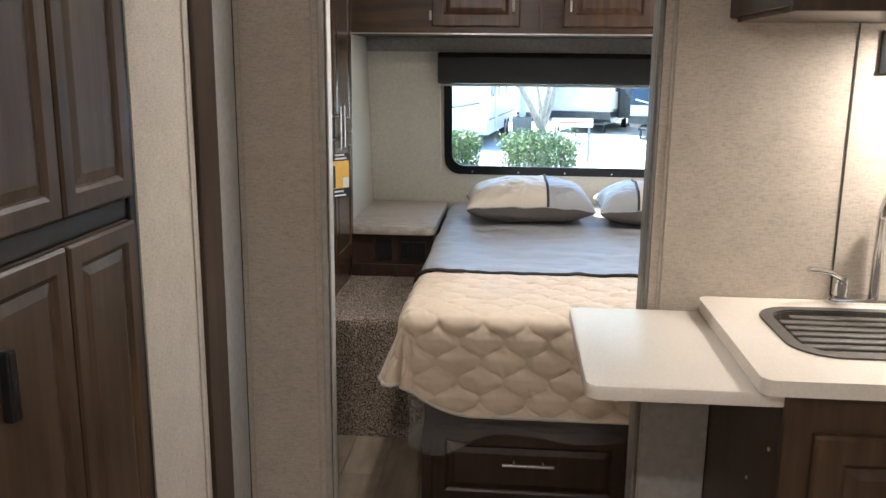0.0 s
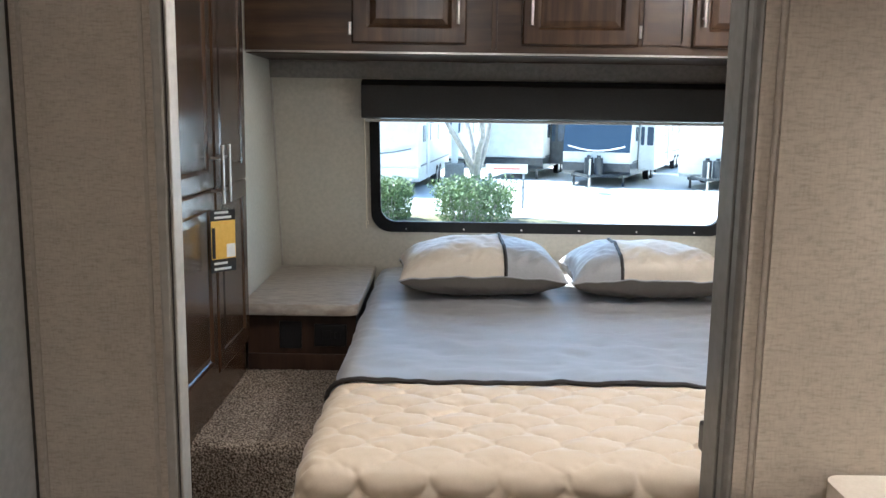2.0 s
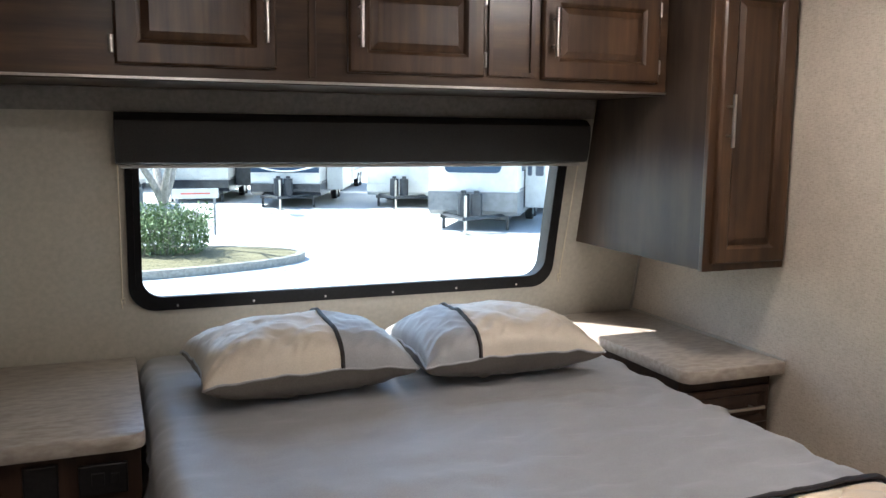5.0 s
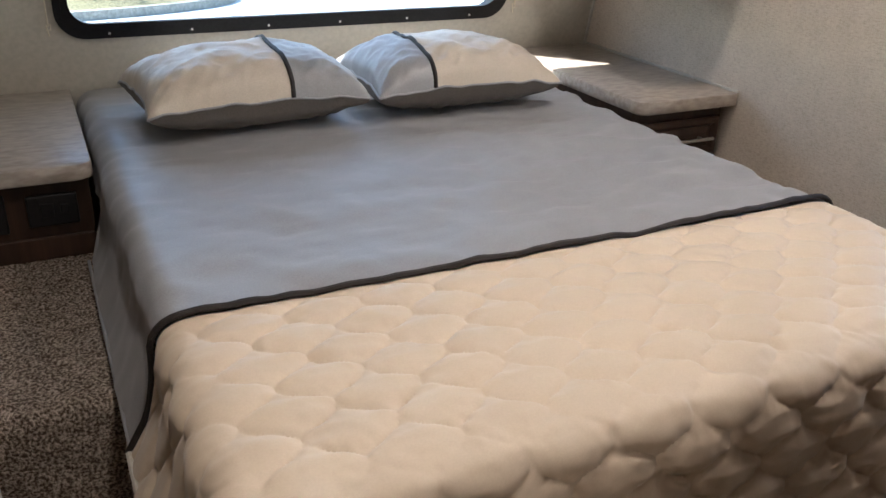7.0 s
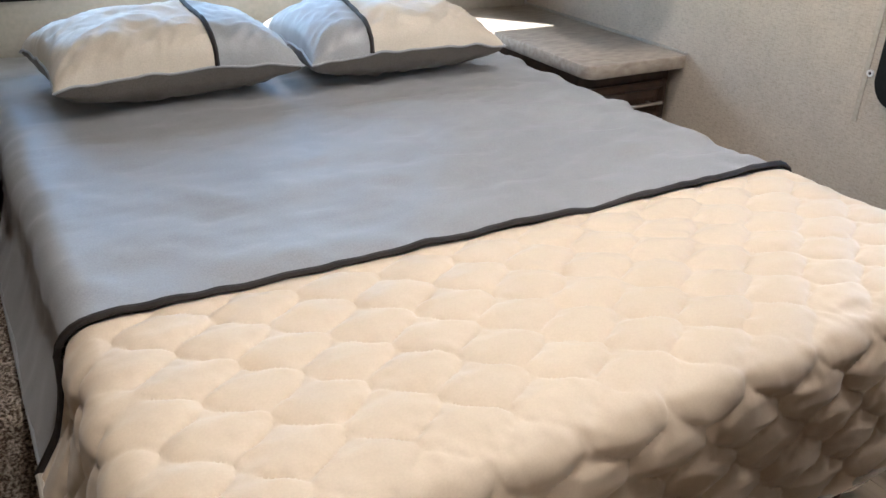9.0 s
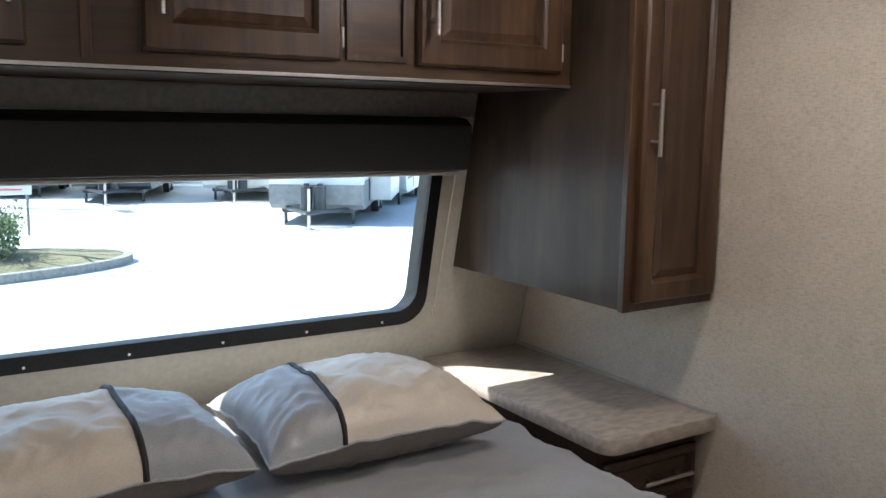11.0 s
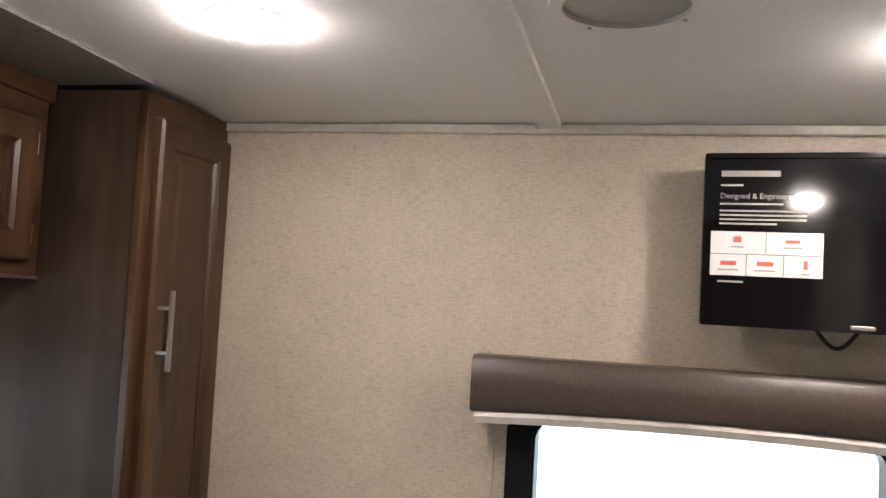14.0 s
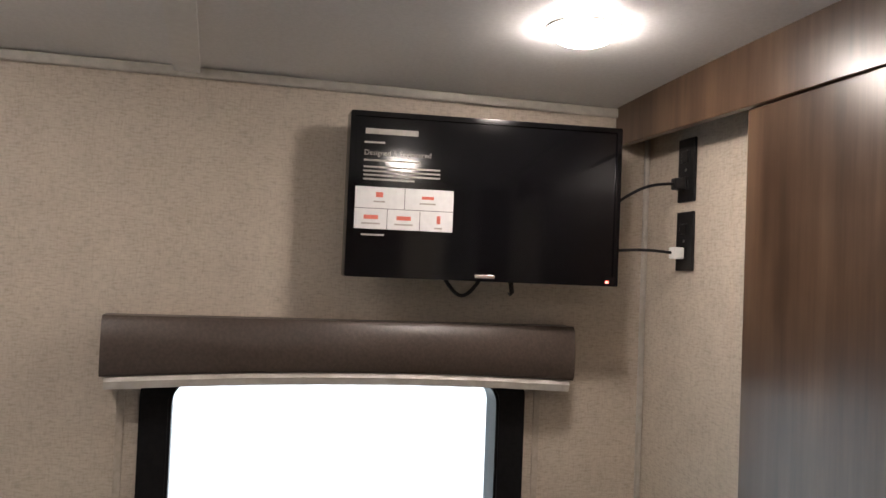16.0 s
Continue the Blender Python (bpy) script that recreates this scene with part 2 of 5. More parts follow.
def thing(name, base, label, category, group="", kind=""):
    ob = new(name)
    ob.empty_display_size = 0.1
    ob.location = base
    ORIGIN[ob.name] = Vector(base)
    return tagged(ob, label, category, group, kind)


def part(name, bm, material, parent, label="", smooth=False):
    ob = link_mesh(name, bm, material, smooth)
    ob.location = ORIGIN[ob.name] - ORIGIN[parent.name]
    ob.parent = parent
    return tagged(ob, label)


def solo(name, bm, material, label, category, group="", kind="", smooth=False):
    return tagged(link_mesh(name, bm, material, smooth), label, category, group, kind)


def structure(name, bm, material, label="", smooth=False):
    return tagged(link_mesh(name, bm, material, smooth), label, "", "", "structure")


def bevel_all(bm, r, seg=2):
    if r:
        bmesh.ops.bevel(bm, geom=[e for e in bm.edges if e.calc_face_angle(0) > 0.5], offset=r, segments=seg, affect="EDGES", profile=0.5)
    return bm


def box(x0, x1, y0, y1, z0, z1, r=0.0, bm=None, seg=2):
    tmp = bmesh.new()
    bmesh.ops.create_cube(tmp, size=1.0)
    for v in tmp.verts:
        v.co = Vector((x0 + (v.co.x + 0.5) * (x1 - x0), y0 + (v.co.y + 0.5) * (y1 - y0), z0 + (v.co.z + 0.5) * (z1 - z0)))
    bevel_all(tmp, r, seg)
    return join(bm, tmp)


def join(bm, tmp):
    if bm is None:
        return tmp
    me = bpy.data.meshes.new("tmp")
    tmp.to_mesh(me)
    tmp.free()
    bm.from_mesh(me)
    bpy.data.meshes.remove(me)
    return bm


def rounded(w0, w1, h0, h1, r, n=6):
    pts = []
    for cx, cy, a0 in ((w1 - r, h1 - r, 0), (w0 + r, h1 - r, 90), (w0 + r, h0 + r, 180), (w1 - r, h0 + r, 270)):
        for i in range(n + 1):
            a = radians(a0 + 90 * i / n)
            pts.append((cx + r * math.cos(a), cy + r * math.sin(a)))
    return pts


def at_axis(axis, a, b, d):
    """(a, b) in the face's plane, d along its normal axis."""
    return {"y": (a, d, b), "x": (d, a, b), "z": (a, b, d)}[axis]


def ring(outer, inner, axis, d0, d1, bm=None):
    """A flat ring with thickness between two loops of equal length."""
    tmp = bmesh.new()
    n = len(outer)
    loops = [[tmp.verts.new(at_axis(axis, *p, d)) for p in pts] for pts, d in ((outer, d0), (inner, d0), (inner, d1), (outer, d1))]
    for k in range(4):
        A, B = loops[k], loops[(k + 1) % 4]
        for i in range(n):
            tmp.faces.new((A[i], A[(i + 1) % n], B[(i + 1) % n], B[i]))
    return join(bm, tmp)


def slab(pts, axis, d0, d1, r=0.0, bm=None):
    tmp = bmesh.new()
    a = [tmp.verts.new(at_axis(axis, *p, d0)) for p in pts]
    b = [tmp.verts.new(at_axis(axis, *p, d1)) for p in pts]
    tmp.faces.new(a)
    tmp.faces.new(list(reversed(b)))
    n = len(pts)
    for i in range(n):
        tmp.faces.new((a[i], b[i], b[(i + 1) % n], a[(i + 1) % n]))
    if r:
        bmesh.ops.recalc_face_normals(tmp, faces=tmp.faces)
        bevel_all(tmp, r)
    return join(bm, tmp)


def tube(points, r, n=8, bm=None, closed=False):
    tmp = bmesh.new()
    P = [Vector(p) for p in points]
    rings = []
    for i, p in enumerate(P):
        q0 = P[i - 1] if i or closed else P[i]
        q1 = P[(i + 1) % len(P)] if i < len(P) - 1 or closed else P[i]
        way = (q1 - q0).normalized()
        side = way.cross(Vector((0.31, 0.17, 0.93))).normalized()
        up = side.cross(way)
        rings.append([tmp.verts.new(p + r * (math.cos(2 * math.pi * k / n) * side + math.sin(2 * math.pi * k / n) * up)) for k in range(n)])
    m = len(rings)
    for i in range(m if closed else m - 1):
        A, B = rings[i], rings[(i + 1) % m]
        for k in range(n):
            tmp.faces.new((A[k], A[(k + 1) % n], B[(k + 1) % n], B[k]))
    if not closed:
        tmp.faces.new(rings[0])
        tmp.faces.new(list(reversed(rings[-1])))
    return join(bm, tmp)


def disc(x, y, z0, z1, r, n=32, bm=None, bevel=0.0):
    return slab([(x + r * math.cos(2 * math.pi * i / n), y + r * math.sin(2 * math.pi * i / n)) for i in range(n)], "z", z0, z1, bevel, bm)


def shear_front(bm):
    """Lean the front wall's pieces: y is given from the wall's inner face."""
    for v in bm.verts:
        v.co.y += front_y(v.co.z)
    return bm


def front_y(z):
    return 4.88 - 0.224 * (z - 0.75)


def panel_door(a0, a1, b0, b1, axis, face, out, thick=0.02, frame_w=0.05, arch=0.0):
    """A raised-panel door: stiles and rails with a moulded inner edge, and a raised field. face: plane behind it; out: +1 or -1."""
    bm = bmesh.new()
    f = face
    o = out * thick
    outer = rounded(a0, a1, b0, b1, 0.003, 2)
    lip = rounded(a0 + 0.006, a1 - 0.006, b0 + 0.006, b1 - 0.006, 0.003, 2)
    rail = rounded(a0 + frame_w, a1 - frame_w, b0 + frame_w, b1 - frame_w, 0.002, 2)
    cove = rounded(a0 + frame_w + 0.008, a1 - frame_w - 0.008, b0 + frame_w + 0.008, b1 - frame_w - 0.008, 0.002, 2)
    dip = rounded(a0 + frame_w + 0.012, a1 - frame_w - 0.012, b0 + frame_w + 0.012, b1 - frame_w - 0.012, 0.002, 2)
    field = rounded(a0 + frame_w + 0.032, a1 - frame_w - 0.032, b0 + frame_w + 0.032, b1 - frame_w - 0.032, 0.002, 2)
    levels = [(outer, 0.0), (outer, 0.7), (lip, 1.0), (rail, 1.0), (cove, 0.72), (dip, 0.42), (field, 0.80)]
    loops = [[bm.verts.new(at_axis(axis, *p, f + o * k)) for p in pts] for pts, k in levels]
    n = len(outer)
    for A, B in zip(loops, loops[1:]):
        for i in range(n):
            bm.faces.new((A[i], A[(i + 1) % n], B[(i + 1) % n], B[i]))
    bm.faces.new(loops[-1])
    bm.faces.new(list(reversed(loops[0])))
    return bm


def bar_pull(p0, p1, normal, parent, stand=0.03, r=0.0055):
    """A straight bar pull with two posts, under its door."""
    p0, p1, nrm = Vector(p0), Vector(p1), Vector(normal)
    bm = tube([p0 + nrm * stand, p1 + nrm * stand], r, 10)
    for k in (0.22, 0.78):
        q = p0.lerp(p1, k)
        tube([q - nrm * 0.001, q + nrm * stand], r * 0.7, 8, bm)
    return part("handle", bm, METAL, parent, "brushed nickel bar handle", True)


def hinge(x, y, z, parent, axis="z"):
    bm = box(x - 0.006, x + 0.006, y - 0.006, y + 0.002, z - 0.022, z + 0.022, 0.002)
    tube([(x, y - 0.006, z - 0.02), (x, y - 0.006, z + 0.02)], 0.004, 8, bm)
    return part("hinge", bm, METAL, parent, "small nickel hinge", True)

# ---- structure ----
LEFT_B = 2.62
L_EDGE, L_Y, HALL_X = -0.077, 2.70, -0.355
CEIL_Z, SIDE_X, PART_K, PART_B, OUT_L, REAR = 2.0, 2.03, 2.285, 2.320, -0.95, -1.6
structure("floor_base", box(OUT_L, SIDE_X + 0.04, REAR, 5.1, -0.06, -0.006), WOOD_DARK, "dark subfloor under the planks")


def ceil_z(x):
    """The roof is crowned: higher in the middle than over the side walls."""
    return CEIL_Z + 0.034 * (1 - min(1.4, ((x - 0.8) / 1.23) ** 2))


def crowned(x0, x1, y0, y1, d0, d1, n=20):
    """A strip under the crowned ceiling, d0 to d1 below it."""
    pts = [(x0 + (x1 - x0) * i / n) for i in range(n + 1)]
    return slab([(x, ceil_z(x) - d1) for x in pts] + [(x, ceil_z(x) - d0) for x in reversed(pts)], "y", y0, y1)


structure("ceiling", crowned(OUT_L, SIDE_X + 0.04, REAR, 5.0, -0.08, 0.0, 40), CEIL, "white vinyl ceiling panels, slightly crowned", True)
structure("trim_ceiling_batten", crowned(-0.31, SIDE_X, 3.288, 3.337, -0.0005, 0.013), WHITE, "white batten over a ceiling joint")
# last stretch of ceiling before the cabinets, coloured darker grey
structure("ceiling_front_strip", crowned(-0.31, 1.72, 4.04, 4.27, -0.0005, 0.006), FRONT_SOFFIT, "grey ceiling strip before the overhead cabinets")

# front wall with its window opening, leaning inwards towards the top
WIN = (0.115, 1.595, 0.945, 1.50)
outer = rounded(OUT_L, SIDE_X + 0.04, -0.05, CEIL_Z + 0.05, 0.002)
fw = ring(outer, rounded(WIN[0] - 0.016, WIN[1] + 0.022, WIN[2] - 0.016, WIN[3] + 0.016, 0.075), "y", 0.0, 0.075)
structure("wall_front", shear_front(fw), SMOOTH, "smooth pale grey-beige front wall, leaning inwards")
# side wall with its window opening
SW = (2.66, 3.31, 0.86, 1.40)
outer = rounded(PART_B, 5.1, -0.05, CEIL_Z + 0.05, 0.002)
structure("wall_side", ring(outer, rounded(SW[0] - 0.012, SW[1] + 0.012, SW[2] - 0.012, SW[3] + 0.012, 0.06), "x", SIDE_X, SIDE_X + 0.05), WALL, "beige linen-look vinyl side wall")
KW = (-1.3, -0.6, 1.1, 1.6)
outer = rounded(REAR, PART_B, -0.05, CEIL_Z + 0.05, 0.002)
structure("wall_kitchen_side", ring(outer, rounded(*KW, 0.05), "x", SIDE_X, SIDE_X + 0.05), WALL, "beige linen-look vinyl wall of the kitchen")
structure("wall_outer_left", box(OUT_L - 0.05, OUT_L, REAR, 5.1, -0.05, CEIL_Z + 0.05), WALL, "plain vinyl outer wall")
structure("wall_rear", box(OUT_L - 0.05, SIDE_X + 0.05, REAR - 0.05, REAR, -0.05, CEIL_Z + 0.05), WALL, "plain vinyl rear wall")
structure("wall_left_return", box(-0.36, -0.315, 4.13, 4.98, 0.0, CEIL_Z + 0.05), SMOOTH, "smooth pale wall beside the wardrobe")
structure("wall_left_inner", box(-0.36, -0.315, L_Y + 0.041, 2.866, 0.0, CEIL_Z + 0.05), WALL, "beige vinyl wall inside the bedroom door")
# partition with its doorway
R_EDGE = 0.786

structure("wall_partition_right", box(R_EDGE + 0.004, SIDE_X - 0.001, PART_K, PART_B, 0, CEIL_Z + 0.05), WALL, "beige linen-look vinyl partition")
structure("wall_partition_left", box(HALL_X - 0.04, L_EDGE - 0.03, L_Y, L_Y + 0.04, 0, CEIL_Z + 0.05), WALL, "beige linen-look vinyl partition beside the doorway")
structure("wall_hall_left", box(HALL_X - 0.04, HALL_X, 2.03, L_Y - 0.001, 0, CEIL_Z + 0.05), WALL, "beige linen-look vinyl hall wall")
structure("wall_closing", box(OUT_L, HALL_X - 0.041, LEFT_B + 0.001, LEFT_B + 0.03, 0, CEIL_Z + 0.05), WALL, "plain vinyl closing wall")


def vertical_trim(name, x0, x1, y0, y1, m, label, r=0.004):
    structure(name, box(x0, x1, y0, y1, 0.001, CEIL_Z + 0.05, r), m, label)


vertical_trim("trim_left_end", L_EDGE - 0.0295, L_EDGE - 0.009, L_Y - 0.010, L_Y + 0.042, TRIM, "pale plastic edge trim of the partition", 0.005)
vertical_trim("trim_left_end_groove", L_EDGE - 0.009, L_EDGE - 0.006, L_Y - 0.002, L_Y + 0.040, SEAM, "dark groove in the edge trim", 0.001)
vertical_trim("trim_left_end_bead", L_EDGE - 0.006, L_EDGE, L_Y - 0.008, L_Y + 0.042, TRIM, "pale bead of the edge trim", 0.003)
vertical_trim("trim_left_far_batten", L_EDGE - 0.052, L_EDGE - 0.044, L_Y - 0.003, L_Y - 0.0002, BATTEN, "vinyl-covered batten", 0.001)
vertical_trim("trim_left_near_batten", HALL_X + 0.018, HALL_X + 0.026, L_Y - 0.003, L_Y - 0.0002, BATTEN, "vinyl-covered batten", 0.001)
vertical_trim("trim_seam_strip", HALL_X + 0.0005, HALL_X + 0.006, L_Y - 0.012, L_Y - 0.0005, SEAM, "dark joint strip", 0.001)
vertical_trim("trim_hall_grey", HALL_X - 0.002, HALL_X + 0.008, 2.522, L_Y - 0.013, GREY_TRIM, "pale grey door jamb strip")
vertical_trim("trim_hall_wood", HALL_X - 0.002, HALL_X + 0.012, 2.375, 2.521, WOOD_PANEL, "dark wooden jamb strip")
vertical_trim("trim_hall_batten", HALL_X + 0.0002, HALL_X + 0.005, 2.33, 2.35, BATTEN, "vinyl-covered batten")
vertical_trim("trim_partition_right_end", R_EDGE - 0.010, R_EDGE + 0.0035, PART_K - 0.003, 2.312, JAMB, "grey plastic edge trim of the partition", 0.006)
vertical_trim("trim_partition_right_groove", R_EDGE - 0.002, R_EDGE + 0.0035, 2.3122, 2.3178, SEAM, "dark groove in the edge trim", 0.001)
vertical_trim("trim_partition_right_bead", R_EDGE - 0.009, R_EDGE + 0.0035, 2.318, 2.383, JAMB, "grey plastic bead of the partition end", 0.004)
vertical_trim("trim_partition_right_batten", R_EDGE + 0.022, R_EDGE + 0.032, PART_K - 0.002, PART_K + 0.001, BATTEN, "vinyl-covered batten")
structure("trim_kitchen_seam", box(1.212, 1.2155, PART_K - 0.0025, PART_K + 0.001, 0.95, CEIL_Z - 0.01), SEAM, "dark joint line in the kitchen wall")
vertical_trim("trim_side_corner", SIDE_X - 0.012, SIDE_X - 0.001, PART_B + 0.001, PART_B + 0.012, TRIM, "pale corner bead", 0.003)
structure("trim_side_ceiling", box(SIDE_X - 0.012, SIDE_X - 0.001, PART_B + 0.07, 4.05, CEIL_Z - 0.022, CEIL_Z - 0.001, 0.004), TRIM, "pale bead under the ceiling")
for yy in (SW[0] - 0.1, SW[1] + 0.085):
    structure("trim_side_window_batten", box(SIDE_X - 0.004, SIDE_X - 0.0005, yy, yy + 0.014, 0.75, 1.42, 0.001), BATTEN, "vinyl batten beside the window")
structure("trim_front_corner_left", shear_front(box(-0.314, -0.306, -0.010, -0.001, 0.75, 1.62)), TRIM, "pale bead in the wall corner")
structure("trim_front_corner_right", shear_front(box(SIDE_X - 0.009, SIDE_X - 0.001, -0.010, -0.001, 0.784, 1.08)), TRIM, "pale bead in the wall corner")
structure("trim_nightstand_bead", box(SIDE_X - 0.009, SIDE_X - 0.0005, 4.0, front_y(0.786) - 0.012, 0.783, 0.79), TRIM, "pale bead along the nightstand top")
# carpeted platform round the bed head


def carpet_block(name, x0, x1, y0, y1, z0, z1, label, step=0.018):
    """Pile surface: top and front as fine uneven sheets."""
    bm = bmesh.new()
    nx, ny, nz = max(2, int((x1 - x0) / step)), max(2, int((y1 - y0) / step)), max(2, int((z1 - z0) / step))
    rows = []
    R = 0.025
    prof = [(y1 - (y1 - y0 - R) * j / ny, z1) for j in range(ny + 1)]
    prof += [(y0 + R - R * math.sin(a), z1 - R + R * math.cos(a)) for a in (0.5, 1.05)]
    prof += [(y0, z1 - R - (z1 - R - z0) * k / nz) for k in range(nz + 1)]
    for py, pz in prof:
        row = []
        for i in range(nx + 1):
            j1, j2 = random.uniform(-0.006, 0.004), random.uniform(-0.006, 0.004)
            row.append(bm.verts.new((x0 + (x1 - x0) * i / nx, py + (j1 if pz < z1 - 0.001 else 0), max(z0, pz + j2 * (1 if pz > z1 - 0.03 else 0)))))
        rows.append(row)
    for A, B in zip(rows, rows[1:]):
        for i in range(nx):
            bm.faces.new((A[i], A[i + 1], B[i + 1], B[i]))
    return structure(name, bm, CARPET, label, True)


STEP_Y, STEP_Z = 3.46, 0.50
carpet_block("floor_carpet_step_left", -0.31, 0.20, STEP_Y, 4.16, 0.0, STEP_Z, "brown flecked carpet over a raised step")
carpet_block("floor_carpet_step_right", 1.50, SIDE_X - 0.001, STEP_Y, 4.16, 0.0, STEP_Z, "brown flecked carpet over a raised step")


# ---- windows ----
def front_window():
    ob = thing("window_1", (0.85, front_y(0.92), WIN[2] - 0.02), "wide black-framed front window with rounded corners", "window", kind="structure")
    x0, x1, z0, z1 = WIN
    fr = ring(rounded(x0 - 0.03, x1 + 0.03, z0 - 0.035, z1 + 0.03, 0.085, 10), rounded(x0 + 0.012, x1 - 0.012, z0 + 0.012, z1 - 0.012, 0.065, 10), "y", -0.016, 0.004)
    ring(rounded(x0 - 0.008, x1 + 0.008, z0 - 0.01, z1 + 0.008, 0.075, 10), rounded(x0 + 0.012, x1 - 0.012, z0 + 0.012, z1 - 0.012, 0.065, 10), "y", -0.022, -0.010, fr)
    ring(rounded(x0 - 0.012, x1 + 0.018, z0 - 0.012, z1 + 0.012, 0.075, 10), rounded(x0 - 0.004, x1 + 0.010, z0 - 0.004, z1 + 0.004, 0.065, 10), "y", 0.004, 0.085, fr)
    part("window_frame", shear_front(fr), RUBBER, ob, "black rubber frame")
    pane = slab(rounded(x0 - 0.005, x1 + 0.012, z0 - 0.005, z1 + 0.005, 0.07, 10), "y", 0.060, 0.064)
    g = part("pane", shear_front(pane), GLASS, ob, "clear pane")
    g.visible_shadow = False
    for k in range(6):
        x = x0 + 0.12 + k * (x1 - x0 - 0.24) / 5
        part("screw", shear_front(slab([(x + 0.004 * math.cos(a), z0 - 0.02 + 0.004 * math.sin(a)) for a in [i * 1.047 for i in range(6)]], "y", -0.019, -0.0155)), METAL, ob, "small screw")


def side_window():
    ob = thing("window_2", (SIDE_X, 2.98, SW[2] - 0.05), "black-framed side window with rounded corners", "window", kind="structure")
    y0, y1, z0, z1 = SW
    fr = ring(rounded(y0 - 0.062, y1 + 0.058, z0 - 0.055, z1 + 0.035, 0.07, 10), rounded(y0 - 0.006, y1 + 0.006, z0 - 0.006, z1 + 0.006, 0.055, 10), "x", SIDE_X - 0.014, SIDE_X - 0.001)
    part("window_frame", fr, RUBBER, ob, "black plastic frame")
    fr = ring(rounded(y0 - 0.011, y1 + 0.011, z0 - 0.011, z1 + 0.011, 0.06, 10), rounded(y0, y1, z0, z1, 0.05, 10), "x", SIDE_X - 0.010, SIDE_X + 0.055)
    part("inner_frame", fr, RUBBER, ob, "black rubber seal")
    g = part("pane", slab(rounded(y0 - 0.004, y1 + 0.004, z0 - 0.004, z1 + 0.004, 0.05, 10), "x", SIDE_X + 0.028, SIDE_X + 0.032), GLASS, ob, "clear pane")
    g.visible_shadow = False


front_window()
side_window()


def roller_blind():
    x0, x1, z0, z1 = 0.06, 1.665, 1.395, 1.545
    ob = thing("roller_blind", (0.86, 4.66, z0), "dark fabric roller blind cassette above the front window", "blind")
    prof = [(0.0, z1 + 0.005), (-0.04, z1), (-0.072, z1 - 0.02), (-0.082, z1 - 0.055), (-0.085, z0 + 0.03), (-0.080, z0 + 0.004), (-0.06, z0), (0.0, z0)]
    bm = bmesh.new()
    rows = [[bm.verts.new((x, front_y(z) + d - 0.003, z)) for d, z in prof] for x in (x0, x0 + 0.008, x1 - 0.008, x1)]
    for A, B in zip(rows, rows[1:]):
        for i in range(len(prof)):
            j = (i + 1) % len(prof)
            bm.faces.new((A[i], A[j], B[j], B[i]))
    bm.faces.new(rows[0])
    bm.faces.new(list(reversed(rows[-1])))
    part("cassette", bm, BLIND, ob, "", True)
    bar = box(x0 + 0.012, x1 - 0.012, -0.058, -0.04, z0 - 0.014, z0 - 0.001, 0.004)
    part("bottom_bar", shear_front(bar), GREY_TRIM, ob, "grey bottom bar")
    for x in (x0 + 0.006, x1 - 0.004):
        zs = [z0 + 0.01 - 0.45 * k / 8 for k in range(9)]
        part("cord", tube([(x, front_y(z) - 0.012 - 0.02 * (1 - k / 8), z) for k, z in enumerate(zs)], 0.0024, 6), CORD, ob, "thin cream pull cord")
        zb = zs[-1]
        part("cord_clip", tube([(x - 0.006, front_y(zb) - 0.008, zb - 0.012), (x + 0.006, front_y(zb) - 0.008, zb - 0.012), (x + 0.007, front_y(zb) - 0.008, zb + 0.004), (x - 0.005, front_y(zb) - 0.008, zb + 0.002), (x - 0.001, front_y(zb) - 0.006, zb - 0.03)], 0.0022, 6), CORD, ob, "small cord anchor")


roller_blind()


